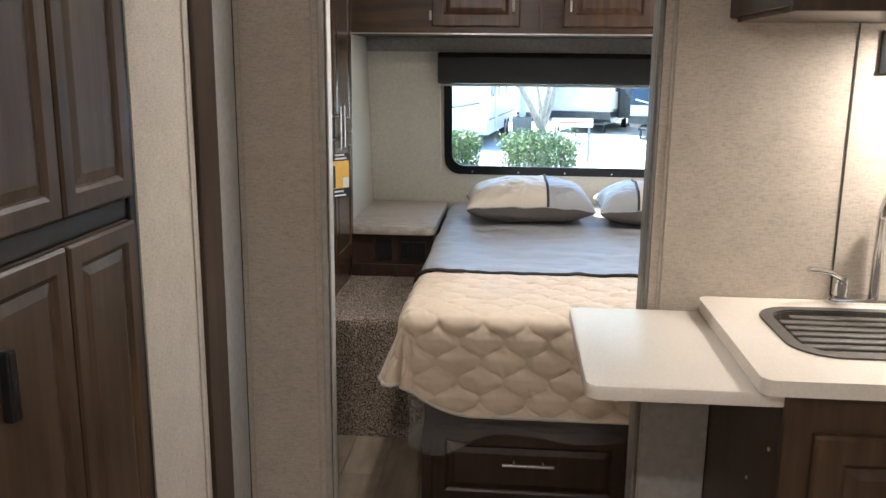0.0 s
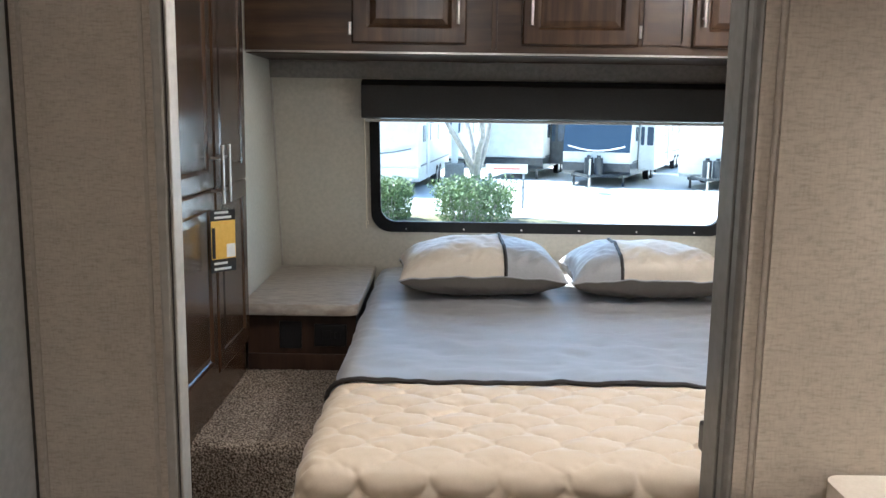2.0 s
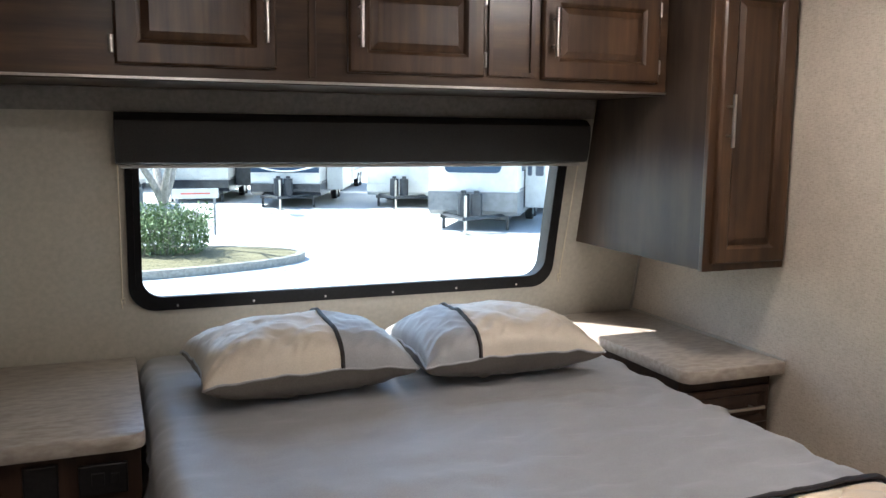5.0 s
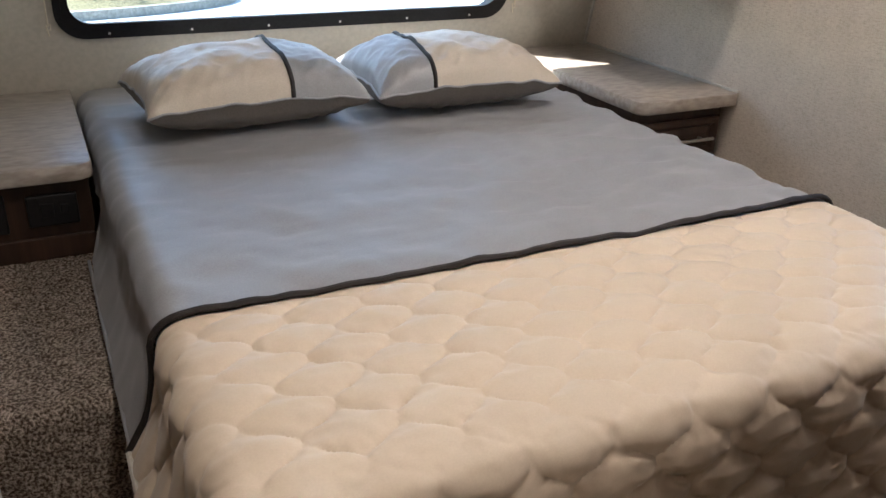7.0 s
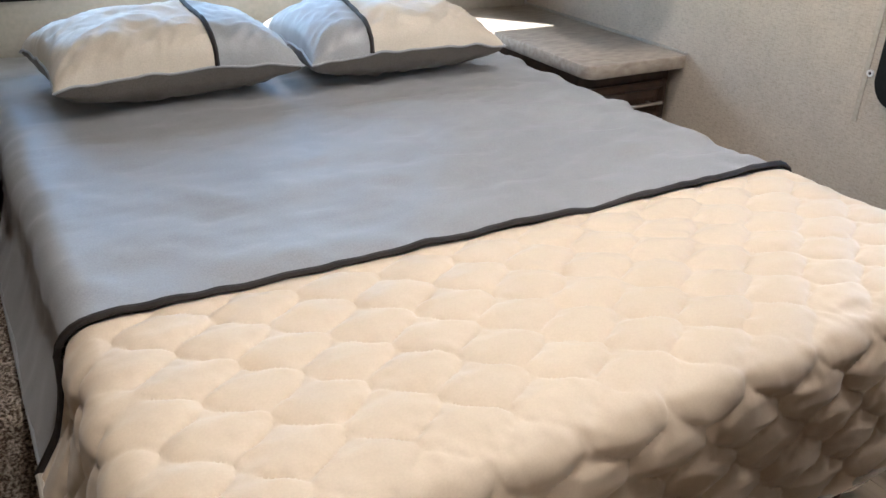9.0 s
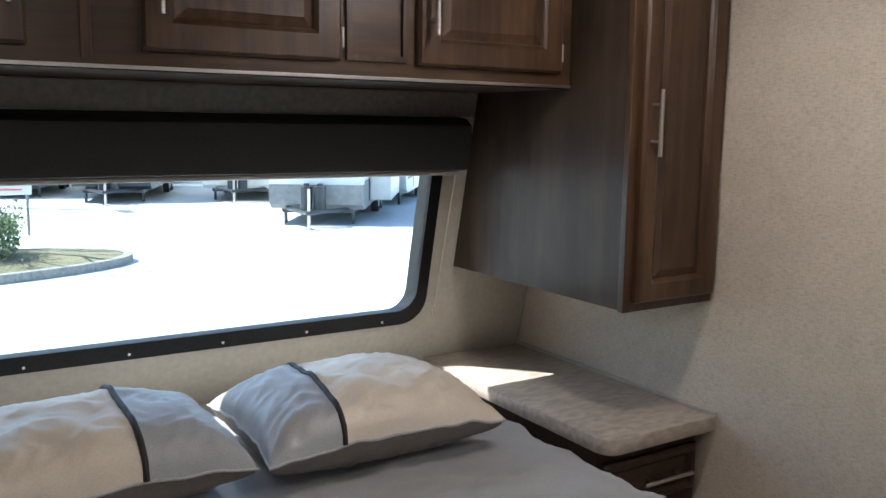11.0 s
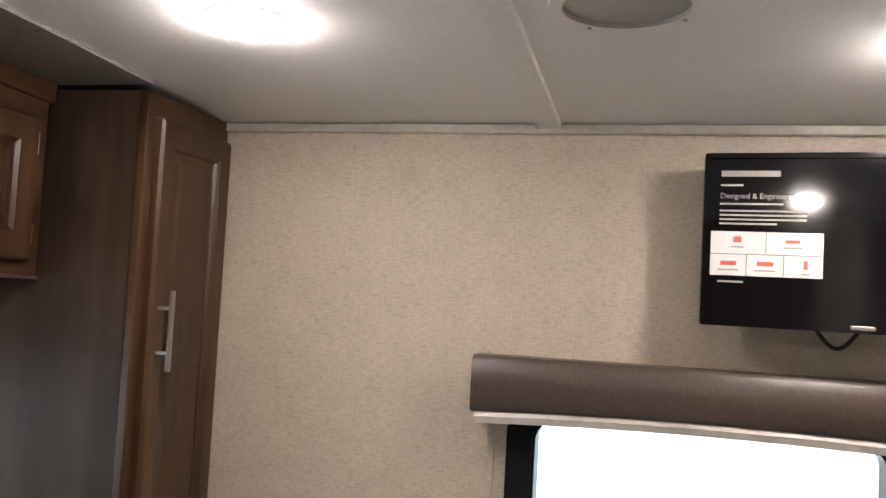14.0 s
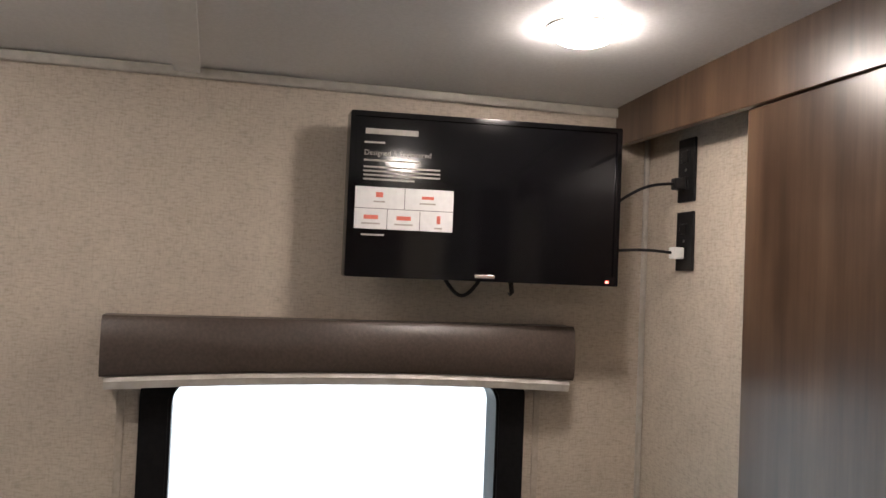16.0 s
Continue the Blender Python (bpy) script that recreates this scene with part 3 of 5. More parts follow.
def window_valance():
    y0, y1, z0, z1 = 2.515, 3.435, 1.415, 1.52
    ob = thing("window_valance", (SIDE_X - 0.04, 2.98, z0 - 0.02), "brown leatherette padded valance with a pale arched lower edge", "valance")
    n = 24
    bm = bmesh.new()
    rows = []
    for i in range(n + 1):
        y = y0 + (y1 - y0) * i / n
        k = 2 * i / n - 1
        zb = z0 - 0.012 * k * k + 0.006
        prof = [(SIDE_X - 0.002, z1), (SIDE_X - 0.065, z1), (SIDE_X - 0.075, z1 - 0.01), (SIDE_X - 0.079, (z1 + zb) / 2), (SIDE_X - 0.077, zb + 0.008), (SIDE_X - 0.07, zb), (SIDE_X - 0.002, zb)]
        rows.append([bm.verts.new((x, y, z)) for x, z in prof])
    for A, B in zip(rows, rows[1:]):
        for i in range(7):
            j = (i + 1) % 7
            bm.faces.new((A[i], A[j], B[j], B[i]))
    bm.faces.new(rows[0])
    bm.faces.new(list(reversed(rows[-1])))
    part("padded_front", bm, LEATHER, ob, "", True)
    bm = bmesh.new()
    rows = []
    for i in range(n * 2 + 1):
        y = y0 + 0.008 + (y1 - y0 - 0.016) * i / (2 * n)
        k = i / n - 1
        zb = z0 - 0.012 * k * k + 0.0045
        w = 0.002 * math.sin(i * 1.9)
        prof = [(SIDE_X - 0.068 + w, zb), (SIDE_X - 0.073 + w, zb - 0.008), (SIDE_X - 0.068 + w, zb - 0.022), (SIDE_X - 0.03, zb - 0.022), (SIDE_X - 0.03, zb)]
        rows.append([bm.verts.new((x, y, z)) for x, z in prof])
    for A, B in zip(rows, rows[1:]):
        for i in range(5):
            j = (i + 1) % 5
            bm.faces.new((A[i], A[j], B[j], B[i]))
    bm.faces.new(rows[0])
    bm.faces.new(list(reversed(rows[-1])))
    part("edge_trim", bm, SATIN, ob, "pale satin edge band", True)


window_valance()


# ---- bedroom cabinets ----
def overhead_cabinet():
    x0, x1, z0, y = -0.312, 1.712, 1.625, 4.262
    ob = thing("overhead_cabinet", (0.7, y + 0.2, z0), "dark stained wooden overhead cabinet with three raised-panel doors", "cabinet")
    bm = box(x0, x1, y + 0.018, front_y(CEIL_Z) - 0.003, z0 + 0.012, CEIL_Z + 0.03)
    part("body", bm, WOOD_PANEL, ob)
    fr = box(x0, x1, y, y + 0.018, z0, CEIL_Z + 0.03, 0.003)
    part("face_frame", fr, WOOD_X, ob)
    part("bottom_panel", box(x0, x1, y + 0.019, front_y(1.62) - 0.012, z0 - 0.004, z0 + 0.0115), WOOD_PANEL, ob)
    part("cornice", crowned(x0, x1, y - 0.014, y - 0.0005, 0.0065, 0.045), WOOD_X, ob)
    part("light_rail", box(x0, x1, y - 0.005, y - 0.0005, z0 - 0.002, z0 + 0.005, 0.001), METAL, ob, "thin metal edge strip")
    zb, zt = 1.658, 1.935
    for a, b, side in ((0.066, 0.467, 1), (0.662, 1.068, -1), (1.258, 1.672, -1)):
        d = part("door", panel_door(a, b, zb, zt, "y", y - 0.0005, -1, 0.02, 0.052), WOOD, ob, "raised-panel wooden door")
        hx = b - 0.03 if side > 0 else a + 0.03
        bar_pull((hx, y - 0.02, zb + 0.065), (hx, y - 0.02, zb + 0.205), (0, -1, 0), d)
        for zz in (zb + 0.05, zt - 0.05):
            hinge(a - 0.007 if side > 0 else b + 0.007, y - 0.001, zz, ob)
    fr = ring(rounded(1.085, 1.235, 1.662, 1.93, 0.002, 2), rounded(1.098, 1.222, 1.675, 1.917, 0.002, 2), "y", y - 0.009, y - 0.0005)
    part("filler_moulding", fr, WOOD, ob)
    part("divider_strip", box(0.555, 0.575, y - 0.004, y - 0.0005, 1.64, 1.95, 0.0015), WOOD, ob)


overhead_cabinet()
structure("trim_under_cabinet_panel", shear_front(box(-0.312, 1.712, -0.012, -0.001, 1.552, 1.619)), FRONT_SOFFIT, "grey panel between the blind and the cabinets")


def tall_cabinet():
    x0, x1, z0, y = 1.718, SIDE_X - 0.002, 1.085, 4.042
    ob = thing("wall_cabinet", ((x0 + x1) / 2, 4.3, z0), "tall dark wooden wall cabinet with one raised-panel door", "cabinet")
    side = [(y + 0.02, z0), (y + 0.02, CEIL_Z - 0.002), (front_y(CEIL_Z) - 0.004, CEIL_Z - 0.002), (front_y(z0) - 0.004, z0)]
    part("body", slab(side, "x", x0, x1), WOOD_PANEL, ob)
    part("face_frame", box(x0 - 0.004, x1, y, y + 0.019, z0 - 0.004, CEIL_Z - 0.002, 0.003), WOOD, ob)
    d = part("door", panel_door(x0 + 0.022, x1 - 0.014, z0 + 0.02, CEIL_Z - 0.05, "y", y - 0.0005, -1, 0.02, 0.045), WOOD, ob, "tall raised-panel wooden door")
    bar_pull((x0 + 0.045, y - 0.02, 1.46), (x0 + 0.045, y - 0.02, 1.615), (0, -1, 0), d)


tall_cabinet()


def laminate_top(x0, x1, y0, z1, round_right, round_left):
    """A thick post-formed top that meets the leaning front wall."""
    th, r = 0.042, 0.045
    pts = [(x1, front_y(z1) - 0.006), (x0, front_y(z1) - 0.006)]
    pts += [(x0 + r - r * math.cos(a), y0 + r - r * math.sin(a)) for a in [i * math.pi / 12 for i in range(7)]] if round_left else [(x0, y0)]
    pts += [(x1 - r + r * math.sin(a), y0 + r - r * math.cos(a)) for a in [i * math.pi / 12 for i in range(7)]] if round_right else [(x1, y0)]
    return slab(pts, "z", z1 - th, z1, 0.007)


def nightstand(x0, x1, name, label, left):
    y0, top = (4.10, 0.752) if left else (4.0, 0.782)
    ob = thing(name, ((x0 + x1) / 2, 4.4, STEP_Z), label, "nightstand", "nightstands beside the bed")
    part("top", laminate_top(x0, x1, y0, top, left, not left), LAMINATE, ob, "wood-look laminate top with a rounded corner", True)
    by = y0 + 0.055
    part("body", box(x0 + 0.012, x1 - 0.012, by, front_y(0.6) - 0.01, STEP_Z - 0.005, top - 0.043), WOOD_DARK, ob)
    if left:
        part("apron", box(x0 + 0.012, x1 - 0.012, by - 0.012, by - 0.0005, STEP_Z + 0.001, 0.56, 0.003), WOOD_DARK, ob)
        o = part("outlet", box(-0.06, 0.055, by - 0.014, by - 0.0005, 0.59, 0.67, 0.004), BLACK, ob, "black outlet plate")
        part("socket", box(-0.03, 0.0, by - 0.018, by - 0.0145, 0.615, 0.65, 0.002), BLACK, o)
        part("outlet_switch", box(0.015, 0.035, by - 0.018, by - 0.0145, 0.62, 0.645, 0.002), BLACK, o)
        part("vent", box(-0.185, -0.105, by - 0.010, by - 0.0005, 0.58, 0.68, 0.004), BLACK, ob, "black vent plate")
    else:
        d = part("drawer", panel_door(x0 + 0.03, x1 - 0.025, 0.575, 0.70, "y", by - 0.0005, -1, 0.018, 0.018), WOOD_DARK, ob, "drawer front")
        bar_pull((x0 + 0.14, by - 0.019, 0.638), (x1 - 0.07, by - 0.019, 0.638), (0, -1, 0), d, 0.028)


nightstand(-0.312, 0.10, "nightstand", "built-in nightstand with a pale laminate top and black outlets", True)
nightstand(1.645, SIDE_X - 0.002, "nightstand", "built-in nightstand with a pale laminate top and one drawer", False)


def two_panel_door(a, b, zb, zm, zt, x, parent):
    """A tall door: one slab with a lower and an upper raised panel."""
    d = part("door", box(x + 0.0005, x + 0.012, a, b, zb, zt, 0.003), WARDROBE_WOOD, parent, "tall wooden door with two raised panels")
    part("lower_panel", panel_door(a + 0.001, b - 0.001, zb + 0.001, zm, "x", x + 0.0125, 1, 0.012, 0.05), WARDROBE_WOOD, d)
    part("upper_panel", panel_door(a + 0.001, b - 0.001, zm + 0.002, zt - 0.001, "x", x + 0.0125, 1, 0.012, 0.05), WARDROBE_WOOD, d)
    return d


def wardrobe():
    x, y0, y1 = -0.30, 2.87, 4.12
    ob = thing("wardrobe", (-0.6, (y0 + y1) / 2, 0.0), "dark glossy wooden wardrobe with tall raised-panel doors", "wardrobe")
    part("body", box(OUT_L + 0.02, x - 0.02, y0, y1, 0.0, CEIL_Z - 0.02), WOOD_PANEL, ob)
    part("face_frame", box(x - 0.0195, x, y0 - 0.003, y1 + 0.003, 0.0, CEIL_Z + 0.01, 0.003), WARDROBE_WOOD, ob)
    for a, b, h in ((2.90, 3.215, 3.19), (3.265, 3.685, 3.655), (3.70, 4.085, 3.73)):
        d = two_panel_door(a, b, 0.625, 1.19, 1.93, x, ob)
        bar_pull((x + 0.0245, h, 1.15), (x + 0.0245, h, 1.32), (1, 0, 0), d, 0.034)
    for z in (0.70, 1.85):
        part("hinge", box(x + 0.001, x + 0.014, 3.255, 3.264, z, z + 0.045, 0.002), METAL, ob, "small nickel hinge")
    # hanging product card on a handle
    cx, cy, cz = TAG
    card = thing("hang_tag", (cx, cy, cz), "black and yellow cardboard tag hanging from a wardrobe handle", "tag")
    part("board", box(cx, cx + 0.002, cy - 0.0416, cy + 0.0416, cz - 0.0912, cz + 0.0874, 0.0005), BLACK, card, "black card")
    part("yellow_panel", box(cx + 0.0022, cx + 0.0030, cy - 0.04, cy + 0.04, cz - 0.0532, cz + 0.057, 0.0002), YELLOW, card, "yellow printed field")
    part("picture", box(cx + 0.0032, cx + 0.0037, cy + 0.0096, cy + 0.0384, cz - 0.0502, cz - 0.0114, 0.0001), PAPER, card, "white printed patch")
    part("black_mark", box(cx + 0.0032, cx + 0.0037, cy - 0.0384, cy - 0.0272, cz - 0.0502, cz + 0.038, 0.0001), BLACK, card, "black printed edge")
    for k in range(2):
        part("print_bar", box(cx + 0.0022, cx + 0.0028, cy - 0.032, cy + 0.024 - 0.012 * k, cz - 0.0851 + 0.016 * k, cz - 0.0783 + 0.016 * k), PAPER, card, "white printed line")
    for k in range(2):
        part("print_bar", box(cx + 0.0022, cx + 0.0028, cy - 0.028, cy + 0.028 - 0.01 * k, cz + 0.0631 + 0.014 * k, cz + 0.0699 + 0.014 * k), PAPER, card, "white printed line")
    part("string", tube([(cx + 0.001, cy, cz + 0.0851), (cx + 0.001, cy, cz + 0.1292)], 0.0012, 6), BLACK, card, "thin black string")
    card.rotation_euler.z = radians(-42)


TAG = (-0.236, 3.615, 1.05)
wardrobe()

# ---- bed ----
BX0, BX1, BY0, BTOP, PIPE_Y = 0.115, 1.615, 2.735, 0.74, 3.257


def drape(s, r):
    """Cloth over the mattress: s across, r along; past the edges it rolls over and hangs."""
    hw = (BX1 - BX0) / 2 - 0.05
    cx = (BX0 + BX1) / 2
    u = s - cx
    a = max(0.0, abs(u) - hw)
    b = max(0.0, BY0 + 0.05 - r)
    d = math.hypot(a, b)
    side = 1 if u > 0 else -1
    if d < 1e-9:
        return Vector((s, r, BTOP)), Vector((0, 0, 1)), 0.0
    R = 0.042
    arc = R * math.pi / 2
    ux, uy = side * a / d, -b / d
    if d < arc:
        ang = d / R
        out, drop = R * math.sin(ang), R * (1 - math.cos(ang))
        nrm = Vector((ux * math.sin(ang), uy * math.sin(ang), math.cos(ang)))
    else:
        k = d - arc
        th = math.atan2(b, a)
        corner = math.sin(2 * th)
        out = R + (0.02 + 1.6 * k * math.cos(th) ** 2) * k + 0.05 * corner * k + 0.10 * k * math.exp(-(((th - 0.72) / 0.16) ** 2)) - 0.55 * max(0.0, k - 0.03) * math.exp(-(((th - 0.95) / 0.06) ** 2))
        drop = R + k * (0.985 - 0.05 * corner)
        nrm = Vector((ux, uy, 0.06)).normalized()
    return Vector((cx + side * min(abs(u), hw) + ux * out, max(r, BY0 + 0.05) + uy * out, BTOP - drop)), nrm, d


def foot_drop(s, Lb):
    """The hem at the foot rises towards the rounded corners."""
    inside = (BX1 - BX0) / 2 - 0.05 - abs(s - (BX0 + BX1) / 2)
    e = min(1.0, max(0.0, 1 - inside / 0.19))
    return Lb - 0.072 * e * e


def hem_limit(s, r, La, Lb):
    """Pull points past the rounded hem back on to it."""
    hw = (BX1 - BX0) / 2 - 0.05
    cx = (BX0 + BX1) / 2
    a = max(0.0, abs(s - cx) - hw)
    b = max(0.0, BY0 + 0.05 - r)
    lb = foot_drop(s, Lb)
    if r > (4.075 if s < cx else 3.975):
        La = 0.13
    q = ((a / La) ** 1.9 + (b / lb) ** 1.9) ** (1 / 1.9)
    if q <= 1:
        return s, r, False
    sg = 1 if s > cx else -1
    return cx + sg * (min(abs(s - cx), hw) + a / q) if a else s, (BY0 + 0.05 - b / q) if b else r, True


def ogee(x, y, p=0.137, q=0.128):
    """Height of the quilting: puffed onion-shaped cells between crossing stitched waves."""
    x += 0.012 * noise.noise(Vector((x * 3, y * 3, 0.3)))
    y += 0.012 * noise.noise(Vector((x * 3, y * 3, 7.3)))
    f = (-y / q) % 1.0
    c = 0.97 * math.cos(math.pi * ((2 * f) ** 1.45 if f < 0.5 else 1 + (2 * f - 1) ** 1.45))
    h = p / 2
    k0 = math.floor(x / h)
    best = None
    for k in range(k0 - 1, k0 + 3):
        xa = k * h + (-1) ** k * (p / 4) * c
        xb = (k + 1) * h + (-1) ** (k + 1) * (p / 4) * c
        if xa <= x < xb:
            w = xb - xa
            t = 2 * (x - xa) / w - 1
            return max(0.0, 1 - abs(t) ** 2.2) ** 0.62 * min(1.0, 1.04 * w / p) ** 0.8
    return 0.0


def wrinkle(s, r):
    v = Vector((s * 2.2, r * 4.5, 0.0))
    far = min(1.0, max(0.0, (s - 0.6) / 0.6))
    w = Vector((s * 3.5 + r * 2.0, r * 2.2 - s, 3.0))
    return 0.006 * noise.noise(v) + (0.005 + 0.007 * far) * noise.noise(v * 2.7) + (0.005 + 0.005 * far) * (0.5 - abs(noise.noise(v * 5.0))) + 0.011 * (0.4 - abs(noise.noise(w * 1.6))) + 0.0025 * noise.noise(w * 6.0)


def cloth(s0, s1, r0, r1, step, La, Lb, height, thick):
    bm = bmesh.new()
    ns, nr = int((s1 - s0) / step), int((r1 - r0) / step)
    grid, over = [], []
    for j in range(nr + 1):
        row, orow = [], []
        for i in range(ns + 1):
            s, r = s0 + (s1 - s0) * i / ns, r0 + (r1 - r0) * j / nr
            s, r, past = hem_limit(s, r, La, Lb)
            p, n, d = drape(s, r)
            row.append(bm.verts.new(p + n * (height(s, r) + thick)))
            orow.append(past)
        grid.append(row)
        over.append(orow)
    for j in range(nr):
        for i in range(ns):
            if over[j][i] and over[j][i + 1] and over[j + 1][i] and over[j + 1][i + 1]:
                continue
            bm.faces.new((grid[j][i], grid[j][i + 1], grid[j + 1][i + 1], grid[j + 1][i]))
    loose = [v for v in bm.verts if not v.link_faces]
    bmesh.ops.delete(bm, geom=loose, context="VERTS")
    return bm


def bed():
    ob = thing("bed", (0.865, 3.75, 0.0), "made queen bed on a dark wooden drawer base", "bed")
    part("base", box(BX0 + 0.06, BX1 - 0.06, 2.90, 4.85, 0.0, 0.46, 0.004), WOOD_DARK, ob, "dark wooden storage base")
    for a, b in ((0.21, 0.855), (0.875, 1.52)):
        d = part("drawer", panel_door(a, b, 0.04, 0.30, "y", 2.899, -1, 0.018, 0.045), WOOD_DARK, ob, "wide drawer front")
        m = (a + b) / 2
        bar_pull((m - 0.085, 2.881, 0.20), (m + 0.085, 2.881, 0.20), (0, -1, 0), d, 0.028)
    part("mattress", box(BX0 + 0.03, BX1 - 0.03, BY0 + 0.03, 4.80, 0.462, BTOP - 0.012, 0.06, seg=4), WHITE, ob, "mattress in clear wrapping", True)
    film = bmesh.new()
    n, m = 70, 14
    rows = []
    for j in range(m + 1):
        row = []
        for i in range(n + 1):
            x = BX0 + 0.03 + (BX1 - BX0 - 0.06) * i / n
            z = 0.58 - (0.26 + 0.05 * noise.noise(Vector((x * 3, 0, 1))) + 0.07 * math.exp(-(((x - BX0 - 0.12) / 0.1) ** 2))) * j / m
            row.append(film.verts.new((x, BY0 + 0.055 + 0.016 * noise.noise(Vector((x * 9, z * 7, 3))) + 0.009 * (0.5 - abs(noise.noise(Vector((x * 21, z * 26, 5))))) - 0.02 * j / m * math.sin(x * 11), z)))
        rows.append(row)
    for A, B in zip(rows, rows[1:]):
        for i in range(n):
            film.faces.new((A[i], A[i + 1], B[i + 1], B[i]))
    part("plastic_cover", film, FILM_P, ob, "crumpled clear plastic wrapping", True)
    cover = thing("bed_cover", (0.865, 3.5, 0.4), "two-tone bed cover, grey above and quilted cream at the foot", "bedspread")
    La, Lb = 0.25, 0.345
    hw = (BX1 - BX0) / 2 - 0.05 + La
    cx = (BX0 + BX1) / 2
    grey = cloth(cx - hw, cx + hw, PIPE_Y + 0.004, 4.85, 0.016, La, Lb, wrinkle, 0.006)
    part("grey_field", grey, SHEET, cover, "plain grey cloth with soft creases", True)
    
    def puff(s, r):
        h = ogee(s, r)
        crimp = noise.noise(Vector((s * 26, r * 44, 1))) * (1.2 - h) + 0.6 * (0.5 - abs(noise.noise(Vector((s * 13, r * 24, 4)))))
        crimp += 0.5 * noise.noise(Vector((s * 60 + r * 30, r * 34 - s * 20, 9))) * (1.1 - h)
        edge = math.exp(-(((r - BY0 - 0.03) / 0.04) ** 2)) + math.exp(-(((abs(s - cx) - 0.72) / 0.035) ** 2))
        return (0.0128 * h * (1 - 0.72 * min(1.0, edge)) + 0.0050 * crimp) * min(1.0, (PIPE_Y - r) / 0.03 + 0.1) + 0.3 * wrinkle(s, r)

    quilt = cloth(cx - hw, cx + hw, BY0 + 0.05 - Lb, PIPE_Y - 0.004, 0.0032, La, Lb, puff, 0.004)
    part("quilted_field", quilt, QUILT, cover, "cream cloth quilted in onion-shaped cells", True)
    line = []
    for i in range(161):
        s = cx - hw + 2 * hw * i / 160
        p, n, d = drape(s, PIPE_Y)
        line.append(p + n * (0.011 + wrinkle(s, PIPE_Y)) + Vector((0, 0.008 * noise.noise(Vector((s * 4, 2, 2))), 0)))
    part("piping", tube(line, 0.0062, 8), PIPE, cover, "dark piping across the cover", True)
    for side in (-1, 1):
        edge = []
        for i in range(31):
            p, n, d = drape(cx + side * hw, (4.06 if side < 0 else 3.96) - (4.06 - PIPE_Y) * i / 30)
            edge.append(p + n * 0.008)
        part("grey_hem", tube(edge, 0.004, 8), SHEET, cover, "thin grey bound hem", True)
    hem = []
    for i in range(31):
        p, n, d = drape(cx - hw, PIPE_Y - (PIPE_Y - BY0 - 0.05) * i / 30)
        hem.append(p + n * 0.011)
    for i in range(1, 25):
        a = math.pi / 2 * i / 24
        p, n, d = drape(cx - hw + La - La * max(0.0, math.cos(a)) ** (2 / 1.9), BY0 + 0.05 - foot_drop(cx - hw, Lb) * math.sin(a) ** (2 / 1.9))
        hem.append(p + n * 0.011)
    left = list(hem)
    for i in range(1, 60):
        s = cx - hw + La + (2 * hw - 2 * La) * i / 60
        p, n, d = drape(s, BY0 + 0.05 - foot_drop(s, Lb))
        hem.append(p + n * 0.011)
    hem += [Vector((2 * cx - v.x, v.y, v.z)) for v in reversed(left)]
    part("hem", tube(hem, 0.0065, 8), HEM, cover, "pale bound hem", True)


bed()


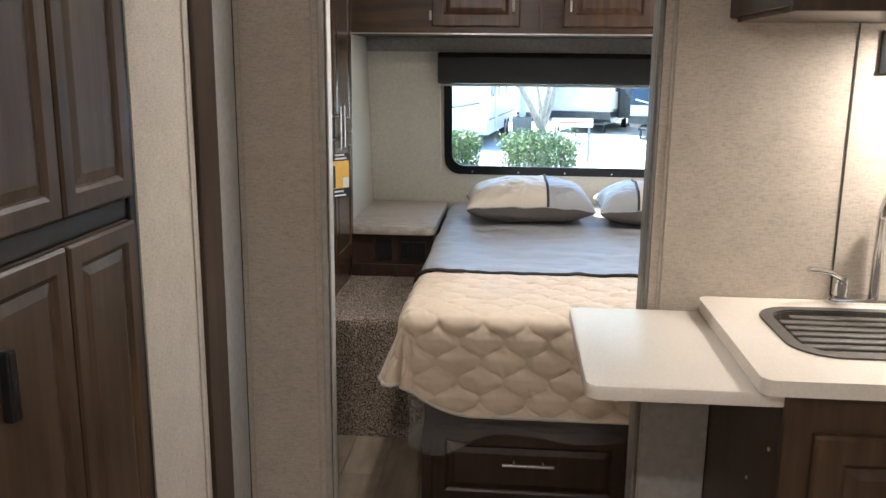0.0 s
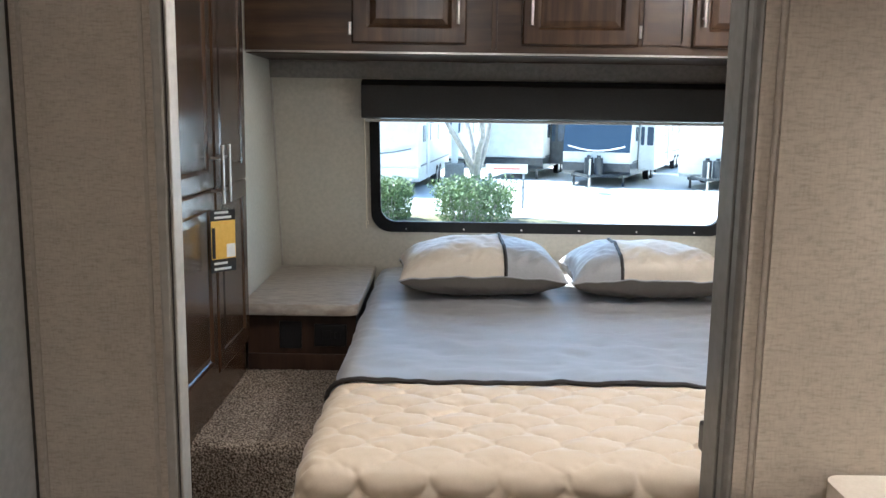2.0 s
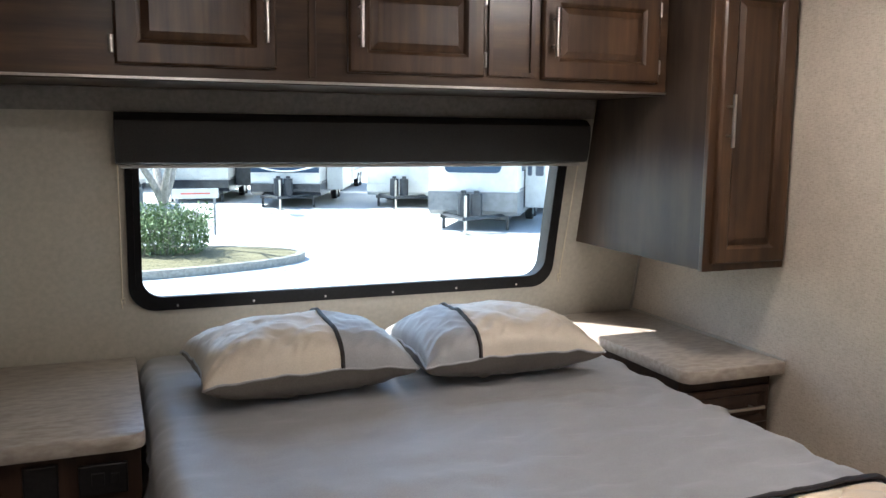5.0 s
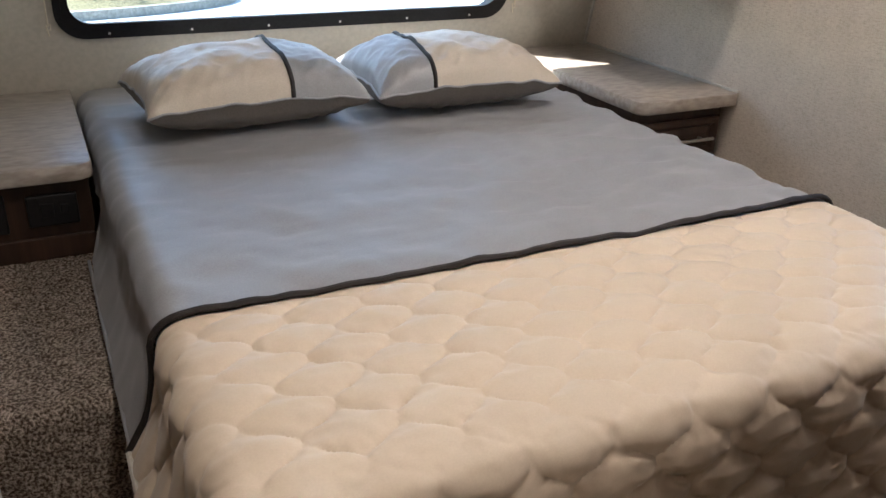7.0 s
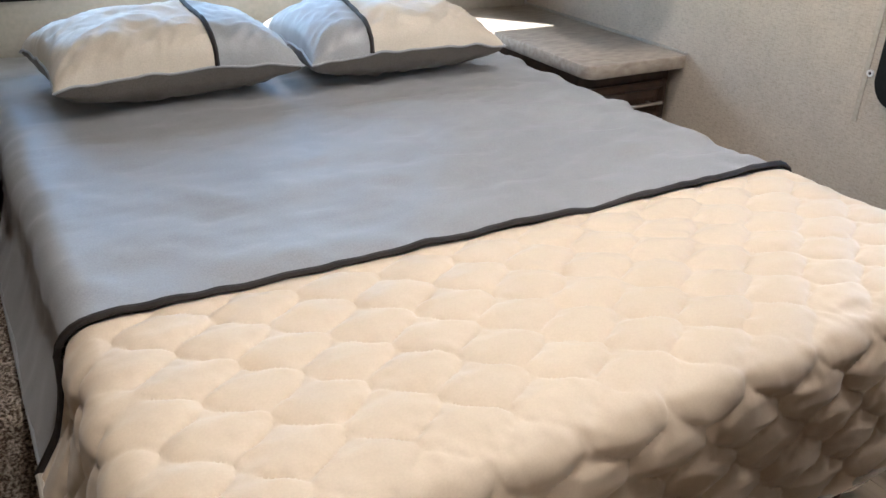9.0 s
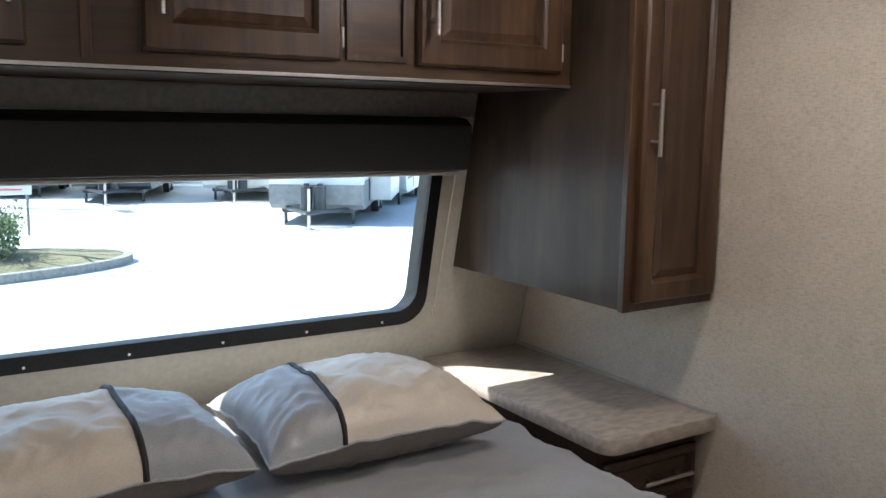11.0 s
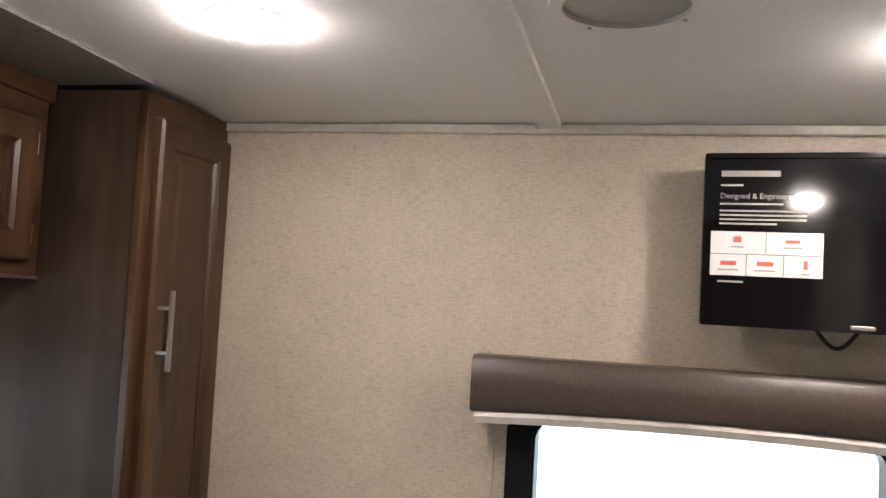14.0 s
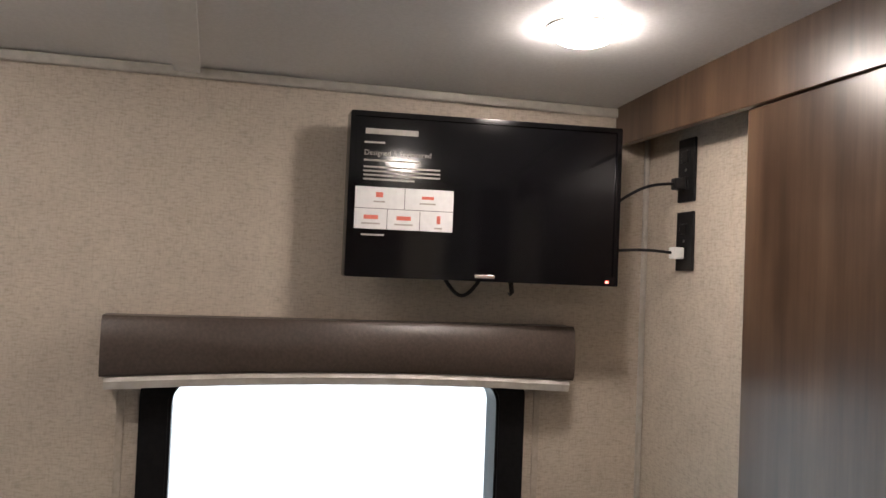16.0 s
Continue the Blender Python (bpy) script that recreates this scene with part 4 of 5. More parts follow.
def two_tone_pillow(cx, cy, w, l, h, turn, tilt, band, cream_first, label):
    ob = thing("pillow", (cx, cy, BTOP + 0.008), label, "pillow", "pillows on the bed")
    N, M = 110, 76
    rot = Euler((radians(tilt), 0, radians(turn))).to_matrix()

    def pos(u, v, top):
        k = max(0.0, (1 - abs(u) ** 2.7) * (1 - abs(v) ** 2.3)) ** (0.48 if top else 0.36)
        pin = 1 - 0.08 * (1 - u * u) * abs(v) ** 3
        pin2 = 1 - 0.06 * (1 - v * v) * abs(u) ** 3
        wr = noise.noise(Vector((u * 2.6 + cx * 7, v * 2.6, 1.7 if top else 5.1)))
        wr2 = 1 - abs(noise.noise(Vector((u * 6 + cx * 7, v * 4.5, 4.0)))) * 2
        fold = 1 - abs(noise.noise(Vector((u * 7 - v * 5 + cx, v * 3 + u * 2, 9.0)))) * 2
        wave = 0.010 * noise.noise(Vector((u * 5, v * 5, cx)))
        if top:
            cream = (u < band) == cream_first
            z = 0.53 * h * k + (0.012 * wr + 0.004 * wr2) * k + 0.005 * fold * (1 - k) * k * 4
            z += 0.0045 * (ogee(u * w / 2 + cx, v * l / 2 + cy) - 0.8) * k if cream else 0.0
        else:
            z = -0.47 * h * k + (0.004 * wr2 + 0.005 * fold) * k
        z += wave * (1 - k) - 0.012 * abs(u * v) ** 3
        return rot @ Vector((u * w / 2 * pin2, v * l / 2 * pin, z)) + Vector((cx, cy, BTOP + 0.008 + 0.47 * h))

    def sheet(u0, u1, top, nm, m, lab):
        bm = bmesh.new()
        n = max(4, int(N * (u1 - u0) / 2))
        rows = [[bm.verts.new(pos(u0 + (u1 - u0) * i / n, -1 + 2 * j / M, top)) for i in range(n + 1)] for j in range(M + 1)]
        for A, B in zip(rows, rows[1:]):
            for i in range(n):
                bm.faces.new((A[i], A[i + 1], B[i + 1], B[i]))
        part(nm, bm, m, ob, lab, True)

    names = [("cream_panel", PILLOW_CREAM_COOL_LIT, "cream cloth"), ("grey_panel", SHEET, "grey cloth")]
    if not cream_first:
        names.reverse()
    sheet(-1, band, True, *names[0])
    sheet(band, 1, True, *names[1])
    sheet(-1, 1, False, "underside", SHADED_GREY, "grey cloth, darkened with painted shade")
    pts = [pos(band, -1 + 2 * j / 40, True) + Vector((0, 0, 0.002)) for j in range(41)]
    part("band", tube(pts, 0.0065, 8), PIPE, ob, "dark band", True)
    loop = [pos(u, v, True) for u, v in [(-1 + i / 16, -1) for i in range(32)] + [(1, -1 + i / 12) for i in range(24)] + [(1 - i / 16, 1) for i in range(32)] + [(-1, 1 - i / 12) for i in range(24)]]
    part("edge_seam", tube(loop, 0.0035, 6, None, True), SHEET, ob, "", True)


two_tone_pillow(0.53, 4.365, 0.60, 0.43, 0.208, 3, 0, 0.27, True, "cream and grey pillow with a dark band, plumped")
two_tone_pillow(1.155, 4.37, 0.585, 0.45, 0.198, -1, 0, -0.40, False, "grey and cream pillow with a dark band, sunlit at the back")


# ---- partition door, valance board, ceiling fittings ----
DOOR_X, DOOR_Y = 0.807, 2.386


def skew(bm):
    """The door stands slightly askew to the partition."""
    for v in bm.verts:
        v.co.y += 0.05 * (1.56 - v.co.x)
    return bm


def sliding_door():
    y = DOOR_Y
    ob = thing("sliding_door", (1.15, y, 0.02), "wood-grain sliding barn door standing open against the partition", "door")
    part("slab", skew(box(DOOR_X - 0.002, 1.56, y - 0.022, y + 0.006, 0.02, 1.912, 0.002)), BARN, ob)
    part("edge_band", skew(box(DOOR_X - 0.007, DOOR_X - 0.0025, y - 0.024, y + 0.008, 0.02, 1.912, 0.001)), WOOD_DARK, ob, "dark edge band")
    part("strike_plate", skew(box(DOOR_X - 0.0095, DOOR_X - 0.0072, y - 0.018, y + 0.002, 0.98, 1.06, 0.001)), METAL, ob, "small metal strike plate")
    bm = box(DOOR_X - 0.02, DOOR_X + 0.003, y - 0.052, y - 0.026, 0.925, 0.965, 0.004)
    box(DOOR_X - 0.02, DOOR_X - 0.010, y - 0.05, y + 0.008, 0.925, 0.97, 0.004, bm)
    part("latch", skew(bm), BLACK, ob, "black plastic latch")


sliding_door()
bm = box(0.0, SIDE_X - 0.001, 2.385, 2.403, 1.915, CEIL_Z + 0.05, 0.002)
structure("trim_door_track_board", bm, BARN, "wood-grain board hiding the sliding door track")
structure("trim_door_track_top", box(0.0, SIDE_X - 0.001, PART_B + 0.001, 2.385, 1.965, CEIL_Z + 0.05), BARN, "wood-grain top board of the track")
structure("trim_door_track", box(0.0, SIDE_X - 0.3, 2.345, 2.36, 1.932, 1.9645), BLACK, "black sliding door track")


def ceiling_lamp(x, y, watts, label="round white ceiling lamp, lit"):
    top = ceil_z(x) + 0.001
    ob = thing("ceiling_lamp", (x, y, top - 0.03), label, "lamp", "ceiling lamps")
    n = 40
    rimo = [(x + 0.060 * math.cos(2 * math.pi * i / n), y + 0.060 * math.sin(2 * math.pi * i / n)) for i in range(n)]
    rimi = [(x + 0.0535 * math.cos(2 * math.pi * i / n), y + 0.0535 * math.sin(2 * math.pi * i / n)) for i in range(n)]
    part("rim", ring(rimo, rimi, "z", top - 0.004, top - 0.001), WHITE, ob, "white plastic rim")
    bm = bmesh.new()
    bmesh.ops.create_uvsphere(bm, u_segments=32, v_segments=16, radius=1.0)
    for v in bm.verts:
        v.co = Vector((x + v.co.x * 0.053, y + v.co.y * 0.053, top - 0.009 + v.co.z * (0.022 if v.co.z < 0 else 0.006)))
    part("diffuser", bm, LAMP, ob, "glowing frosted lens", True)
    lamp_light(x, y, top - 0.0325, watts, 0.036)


ceiling_lamp(1.41, 3.69, LAMP_W)
ceiling_lamp(1.57, 2.69, LAMP_W)
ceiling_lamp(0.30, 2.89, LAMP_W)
# unseen kitchen lamps, added to light the kitchen; number and places guessed
ceiling_lamp(0.30, 0.35, KITCHEN_W)
ceiling_lamp(0.30, -0.9, KITCHEN_W)


def speaker():
    x, y, r = 1.36, 3.14, 0.098
    top = ceil_z(x + r) + 0.002
    ob = thing("ceiling_speaker", (x, y, top - 0.03), "round grey ceiling speaker", "speaker")
    n = 40
    c = lambda k: [(x + k * math.cos(2 * math.pi * i / n), y + k * math.sin(2 * math.pi * i / n)) for i in range(n)]
    part("rim", ring(c(r), c(r - 0.018), "z", top - 0.02, top - 0.001), WHITE, ob, "pale plastic rim")
    part("grille", slab(c(r - 0.0185), "z", top - 0.014, top - 0.002), GREY_TRIM, ob, "grey mesh grille")
    for k in range(4):
        a = k * 1.5708 + 0.6
        part("screw", disc(x + (r - 0.009) * math.cos(a), y + (r - 0.009) * math.sin(a), top - 0.022, top - 0.0195, 0.003, 10), METAL, ob)


speaker()


# ---- television on the side wall ----
def tv_place(c):
    """The screen hangs off the wall on its bracket, turned a little towards the bed."""
    y, z = 3.1 + 0.981 * (c.y - 3.1), 1.61 + 0.981 * (c.z - 1.61)
    return Vector((c.x - 0.03 - 0.006 * (z - 1.77) + 0.10 * (y - 2.73), y, z))


def text_part(body, size, x, y, z, m, parent, label):
    """Lettering on a face that looks towards -x."""
    cu = bpy.data.curves.new("lettering", "FONT")
    cu.body, cu.size, cu.extrude = body, size, 0.0003
    tmp = new("lettering_tmp", cu)
    me = bpy.data.meshes.new_from_object(tmp)
    bpy.data.objects.remove(tmp)
    bm = bmesh.new()
    bm.from_mesh(me)
    turn = Matrix(((0, 0, -1), (-1, 0, 0), (0, 1, 0)))
    for v in bm.verts:
        v.co = turn @ v.co + Vector((x, y, z))
    for v in bm.verts:
        v.co = tv_place(v.co)
    return part("lettering", bm, m, parent, label)


def tv_part(name, bm, m, parent, label="", smooth=False):
    """Parts of the television, at the turn of its bracket."""
    if name != "wall_bracket":
        for v in bm.verts:
            v.co = tv_place(v.co)
    return part(name, bm, m, parent, label, smooth)


def television():
    y0, y1, z0, z1, x = 2.455, 3.005, 1.607, 1.93, 1.925
    ob = thing("television", (x + 0.02, (y0 + y1) / 2, z0), "small black flat television with a paper sticker, tilted on the wall", "television")
    tv_part("housing", box(x + 0.006, x + 0.04, y0, y1, z0, z1, 0.004), SCREEN, ob)
    tv_part("rear_box", box(x + 0.04, x + 0.06, y0 + 0.1, y1 - 0.1, z0 + 0.03, z1 - 0.08, 0.008), BLACK, ob)
    tv_part("bezel", ring(rounded(y0, y1, z0, z1, 0.004, 3), rounded(y0 + 0.01, y1 - 0.01, z0 + 0.019, z1 - 0.01, 0.002, 3), "x", x - 0.003, x + 0.0055), SCREEN, ob, "thin glossy bezel")
    tv_part("screen", box(x + 0.002, x + 0.0055, y0 + 0.0105, y1 - 0.0105, z0 + 0.0195, z1 - 0.0105), SCREEN, ob, "dark reflective screen")
    tv_part("logo_badge", box(x - 0.0045, x - 0.0031, 2.71, 2.75, z0 + 0.006, z0 + 0.013, 0.0005), METAL, ob, "small silver badge")
    tv_part("power_light", box(x - 0.0045, x - 0.0031, y0 + 0.02, y0 + 0.026, z0 + 0.006, z0 + 0.011), LED, ob, "small red light")
    bm = tube([(x + 0.03, 2.80 - 0.07 * k / 12, z0 - 0.032 * math.sin(math.pi * k / 12) + 0.002) for k in range(13)], 0.004, 8)
    tv_part("cable_loop", bm, BLACK, ob, "black cable loop below", True)
    tv_part("cable_stub", tube([(x + 0.03, 2.665, z0 + 0.002), (x + 0.03, 2.662, z0 - 0.02), (x + 0.03, 2.668, z0 - 0.024)], 0.005, 8), BLACK, ob)
    tv_part("wall_bracket", box(x + 0.028, SIDE_X - 0.0005, 2.64, 2.80, 1.66, 1.84, 0.004), BLACK, ob, "black wall bracket")
    xs = x + 0.0015
    st = tv_part("sticker", box(xs - 0.0004, xs, 2.775, 2.993, 1.655, 1.915), SCREEN, ob, "black glossy promotional sticker")
    tv_part("white_field", box(xs - 0.0012, xs - 0.0005, 2.797, 2.990, 1.701, 1.783), PAPER, st, "white printed boxes")
    tv_part("logo_bar", box(xs - 0.0012, xs - 0.0005, 2.872, 2.975, 1.886, 1.897), GREY_TRIM, st, "pale wordmark bar")
    text_part("Designed & Engineered", 0.0140, xs - 0.0006, 2.976, 1.845, GREY_TRIM, st, "pale printed words")
    for z, w in ((1.868, 0.04), (1.833, 0.11), (1.820, 0.15), (1.812, 0.15), (1.804, 0.15), (1.796, 0.10), (1.688, 0.045)):
        tv_part("print_bar", box(xs - 0.0012, xs - 0.0005, 2.976 - w, 2.976, z, z + 0.0035), GREY_TRIM, st)
    tv_part("divider", box(xs - 0.0018, xs - 0.0013, 2.797, 2.990, 1.7405, 1.7415), BLACK, st)
    tv_part("divider", box(xs - 0.0018, xs - 0.0013, 2.893, 2.894, 1.742, 1.783), BLACK, st)
    for y in (2.862, 2.926):
        tv_part("divider", box(xs - 0.0018, xs - 0.0013, y, y + 0.001, 1.701, 1.740), BLACK, st)
    for y, z, w, h in ((2.936, 1.763, 0.014, 0.010), (2.836, 1.763, 0.024, 0.006), (2.944, 1.720, 0.028, 0.008), (2.880, 1.720, 0.028, 0.008), (2.822, 1.716, 0.007, 0.016)):
        tv_part("red_mark", box(xs - 0.0018, xs - 0.0013, y, y + w, z, z + h), RED, st)
        tv_part("print_bar", box(xs - 0.0018, xs - 0.0013, y - 0.004, y + w + 0.004, z - 0.010, z - 0.007), GREY_TRIM, st)


television()


def outlet_plate(z0, z1, label, white_plug):
    x0, x1, y = 1.828, 1.89, PART_B
    ob = thing("wall_outlet", ((x0 + x1) / 2, y + 0.005, z0), label, "outlet", "outlets beside the television")
    part("plate", box(x0, x1, y + 0.0005, y + 0.007, z0, z1, 0.002), BLACK, ob, "black cover plate")
    part("upper_socket", box(x0 + 0.018, x1 - 0.018, y + 0.0072, y + 0.011, (z0 + z1) / 2 + 0.014, z1 - 0.025, 0.002), BLACK, ob)
    part("lower_socket", box(x0 + 0.018, x1 - 0.018, y + 0.0072, y + 0.011, z0 + 0.025, (z0 + z1) / 2 - 0.014, 0.002), BLACK, ob)
    part("plate_screw", box(x0 + 0.027, x0 + 0.033, y + 0.0072, y + 0.009, (z0 + z1) / 2 - 0.003, (z0 + z1) / 2 + 0.003, 0.001), METAL, ob)
    zp = z0 + 0.035
    part("plug", box(x0 + 0.02, x0 + 0.042, y + 0.011, y + 0.035, zp - 0.012, zp + 0.012, 0.003), WHITE if white_plug else BLACK, ob, "plug")
    pts = [(x0 + 0.03 + 0.05 * (k / 14) - 0.0 * k, y + 0.03 + (2.46 - y - 0.03) * (k / 14), zp + (0.0 if white_plug else -0.045) * (k / 14) + (0.004 if white_plug else 0.014) * math.sin(math.pi * k / 14)) for k in range(15)]
    part("cable", tube(pts, 0.0032, 8), BLACK, ob, "black cable", True)


outlet_plate(1.785, 1.915, "black outlet plate with a cable to the television", False)
outlet_plate(1.645, 1.765, "black outlet plate with a white plug and cable", True)


# ---- kitchen side ----
CNT_Z = 0.952


def kitchen_counter():
    x0, x1, y0, y1 = 0.905, SIDE_X - 0.002, 1.72, PART_K - 0.006
    ob = thing("countertop", (1.45, 2.0, CNT_Z - 0.04), "white solid counter with a sink cut-out", "countertop")
    sx0, sx1, sy0, sy1 = 1.028, 1.62, 1.87, 2.175
    bm = ring(rounded(x0, x1, y0, y1, 0.025, 6), rounded(sx0, sx1, sy0, sy1, 0.075, 6), "z", CNT_Z - 0.03, CNT_Z)
    bevel_all(bm, 0.006)
    part("slab", bm, COUNTER, ob, "", True)
    sink = thing("sink", (1.34, 2.03, 0.78), "dark drop-in kitchen sink with a slatted cover", "sink")
    part("rim", ring(rounded(sx0 - 0.022, sx1 + 0.022, sy0 - 0.022, sy1 + 0.022, 0.09, 6), rounded(sx0 + 0.004, sx1 - 0.004, sy0 + 0.004, sy1 - 0.004, 0.07, 6), "z", CNT_Z + 0.0005, CNT_Z + 0.004), STEEL_DARK, sink, "dark composite rim")
    part("bowl", ring(rounded(sx0 + 0.001, sx1 - 0.001, sy0 + 0.001, sy1 - 0.001, 0.072, 6), rounded(sx0 + 0.005, sx1 - 0.005, sy0 + 0.005, sy1 - 0.005, 0.07, 6), "z", 0.78, CNT_Z), STEEL_DARK, sink)
    part("bowl_floor", slab(rounded(sx0 + 0.001, sx1 - 0.001, sy0 + 0.001, sy1 - 0.001, 0.072, 6), "z", 0.775, 0.7795), STEEL_DARK, sink)
    n = 7
    for k in range(n):
        y = sy0 + 0.03 + k * (sy1 - sy0 - 0.06) / (n - 1)
        cut = 0.05 if k in (0, n - 1) else 0.018
        part("slat", box(sx0 + cut, sx1 - cut, y - 0.0125, y + 0.0125, CNT_Z - 0.012, CNT_Z - 0.004, 0.003), STEEL_DARK, sink)
    flap = thing("counter_extension", (0.76, 2.0, CNT_Z - 0.06), "white hinged counter extension raised beside the counter", "countertop")
    part("leaf", slab(rounded(0.60, 0.975, 1.75, 2.27, 0.03, 6), "z", CNT_Z - 0.064, CNT_Z - 0.034, 0.006), COUNTER, flap, "", True)
    part("bracket", box(0.70, 0.925, 1.96, 1.98, CNT_Z - 0.10, CNT_Z - 0.065, 0.004), BLACK, flap, "black folding bracket")


kitchen_counter()


def faucet():
    x, y, z = 1.30, 2.255, CNT_Z + 0.0005
    ob = thing("faucet", (x, y, z), "chrome two-handle kitchen faucet", "faucet")
    part("base", slab(rounded(x - 0.11, x + 0.11, y - 0.024, y + 0.024, 0.022, 6), "z", z, z + 0.016, 0.004), CHROME, ob, "", True)
    for sx in (-0.075, 0.075):
        bm = tube([(x + sx, y, z + 0.012), (x + sx, y, z + 0.05)], 0.017, 16)
        tube([(x + sx, y, z + 0.05), (x + sx, y, z + 0.064)], 0.014, 16, bm)
        tube([(x + sx, y - 0.004, z + 0.058), (x + sx + (0.035 if sx > 0 else -0.035), y - 0.02, z + 0.078), (x + sx + (0.09 if sx > 0 else -0.09), y - 0.04, z + 0.088)], 0.0075, 10, bm)
        part("lever", bm, CHROME, ob, "chrome lever handle", True)
    pts = [(x, y, z + 0.012), (x, y, z + 0.2)] + [(x, y - 0.08 + 0.08 * math.cos(a), z + 0.2 + 0.08 * math.sin(a)) for a in [i * math.pi / 10 for i in range(1, 11)]] + [(x, y - 0.16, z + 0.15)]
    part("spout", tube(pts, 0.011, 12), CHROME, ob, "curved chrome spout", True)


faucet()


def base_cabinet():
    x0, x1, y0 = 0.955, SIDE_X - 0.003, 1.74
    ob = thing("base_cabinet", (1.5, 2.0, 0.0), "dark wooden kitchen base cabinet below the sink", "cabinet")
    bm = box(x0, x0 + 0.02, y0 + 0.02, PART_K - 0.002, 0.0, CNT_Z - 0.031)
    box(x0 + 0.02, x1, y0 + 0.02, PART_K - 0.002, 0.0, 0.76, 0, bm)
    part("body", bm, WOOD_DARK, ob)
    part("face_frame", box(x0, x1, y0, y0 + 0.0195, 0.0, CNT_Z - 0.031, 0.003), PANTRY, ob)
    for a, b in ((x0 + 0.05, 1.46), (1.49, x1 - 0.05)):
        d = part("door", panel_door(a, b, 0.1, 0.85, "y", y0 - 0.0005, -1, 0.02, 0.05), PANTRY, ob, "raised-panel wooden door")
        hx = b - 0.03 if a < 1.2 else a + 0.03
        bar_pull((hx, y0 - 0.02, 0.66), (hx, y0 - 0.02, 0.80), (0, -1, 0), d)
    for z in (0.78, 0.66):
        part("bolt", box(x0 - 0.005, x0 - 0.0005, 1.80 + (0.78 - z), 1.808 + (0.78 - z), z, z + 0.008, 0.002), METAL, ob, "small bright bolt")


base_cabinet()
structure("trim_partition_kick", box(R_EDGE + 0.006, 0.953, PART_K - 0.012, PART_K - 0.0005, 0.0, 0.88, 0.002), GREY_TRIM, "pale grey lower panel")


def upper_cabinet():
    x0, x1, y0, z0 = 0.93, SIDE_X - 0.003, 1.83, 1.585
    ob = thing("upper_cabinet", (1.5, 2.1, z0), "dark wooden kitchen upper cabinet over the sink", "cabinet")
    part("body", box(x0, x1, y0 + 0.02, PART_K - 0.002, z0 + 0.012, CEIL_Z + 0.02), WOOD_PANEL, ob)
    part("bottom_panel", box(x0 + 0.018, x1, y0 + 0.021, PART_K - 0.003, z0 + 0.002, z0 + 0.0115), BARN, ob, "lighter wooden underside")
    part("face_frame", box(x0 - 0.002, x1, y0, y0 + 0.0195, z0, CEIL_Z + 0.03, 0.003), PANTRY, ob)
    for a, b in ((x0 + 0.05, 1.46), (1.49, x1 - 0.05)):
        d = part("door", panel_door(a, b, z0 + 0.025, CEIL_Z - 0.03, "y", y0 - 0.0005, -1, 0.02, 0.05), PANTRY, ob, "raised-panel wooden door")
        bar_pull((b - 0.03, y0 - 0.02, z0 + 0.06), (b - 0.03, y0 - 0.02, z0 + 0.2), (0, -1, 0), d)
    lamp = thing("cabinet_light", (1.42, 2.14, z0 - 0.016), "small round lamp under the upper cabinet, lit", "lamp")
    part("rim", disc(1.42, 2.14, z0 - 0.010, z0 + 0.0015, 0.042, 28), WHITE, lamp, "white rim")
    part("diffuser", disc(1.42, 2.14, z0 - 0.014, z0 - 0.0105, 0.034, 28), LAMP, lamp, "glowing lens")
    lamp_light(1.42, 2.14, z0 - 0.017, UNDER_W, 0.034, (1.0, 0.86, 0.7))


upper_cabinet()


def kitchen_outlet():
    x0, x1, y, z0, z1 = 1.262, 1.335, PART_K, 1.475, 1.572
    ob = thing("wall_outlet", ((x0 + x1) / 2, y - 0.004, z0), "dark outlet plate on the kitchen wall", "outlet")
    part("plate", box(x0, x1, y - 0.007, y - 0.0005, z0, z1, 0.003), BLACK, ob, "dark cover plate")
    part("socket", box(x0 + 0.02, x1 - 0.02, y - 0.010, y - 0.0072, z0 + 0.018, z1 - 0.03, 0.002), PAPER, ob, "pale sockets")
    for z in (z0 + 0.01, z1 - 0.013):
        part("plate_screw", box((x0 + x1) / 2 - 0.003, (x0 + x1) / 2 + 0.003, y - 0.009, y - 0.0072, z, z + 0.005), METAL, ob)


kitchen_outlet()


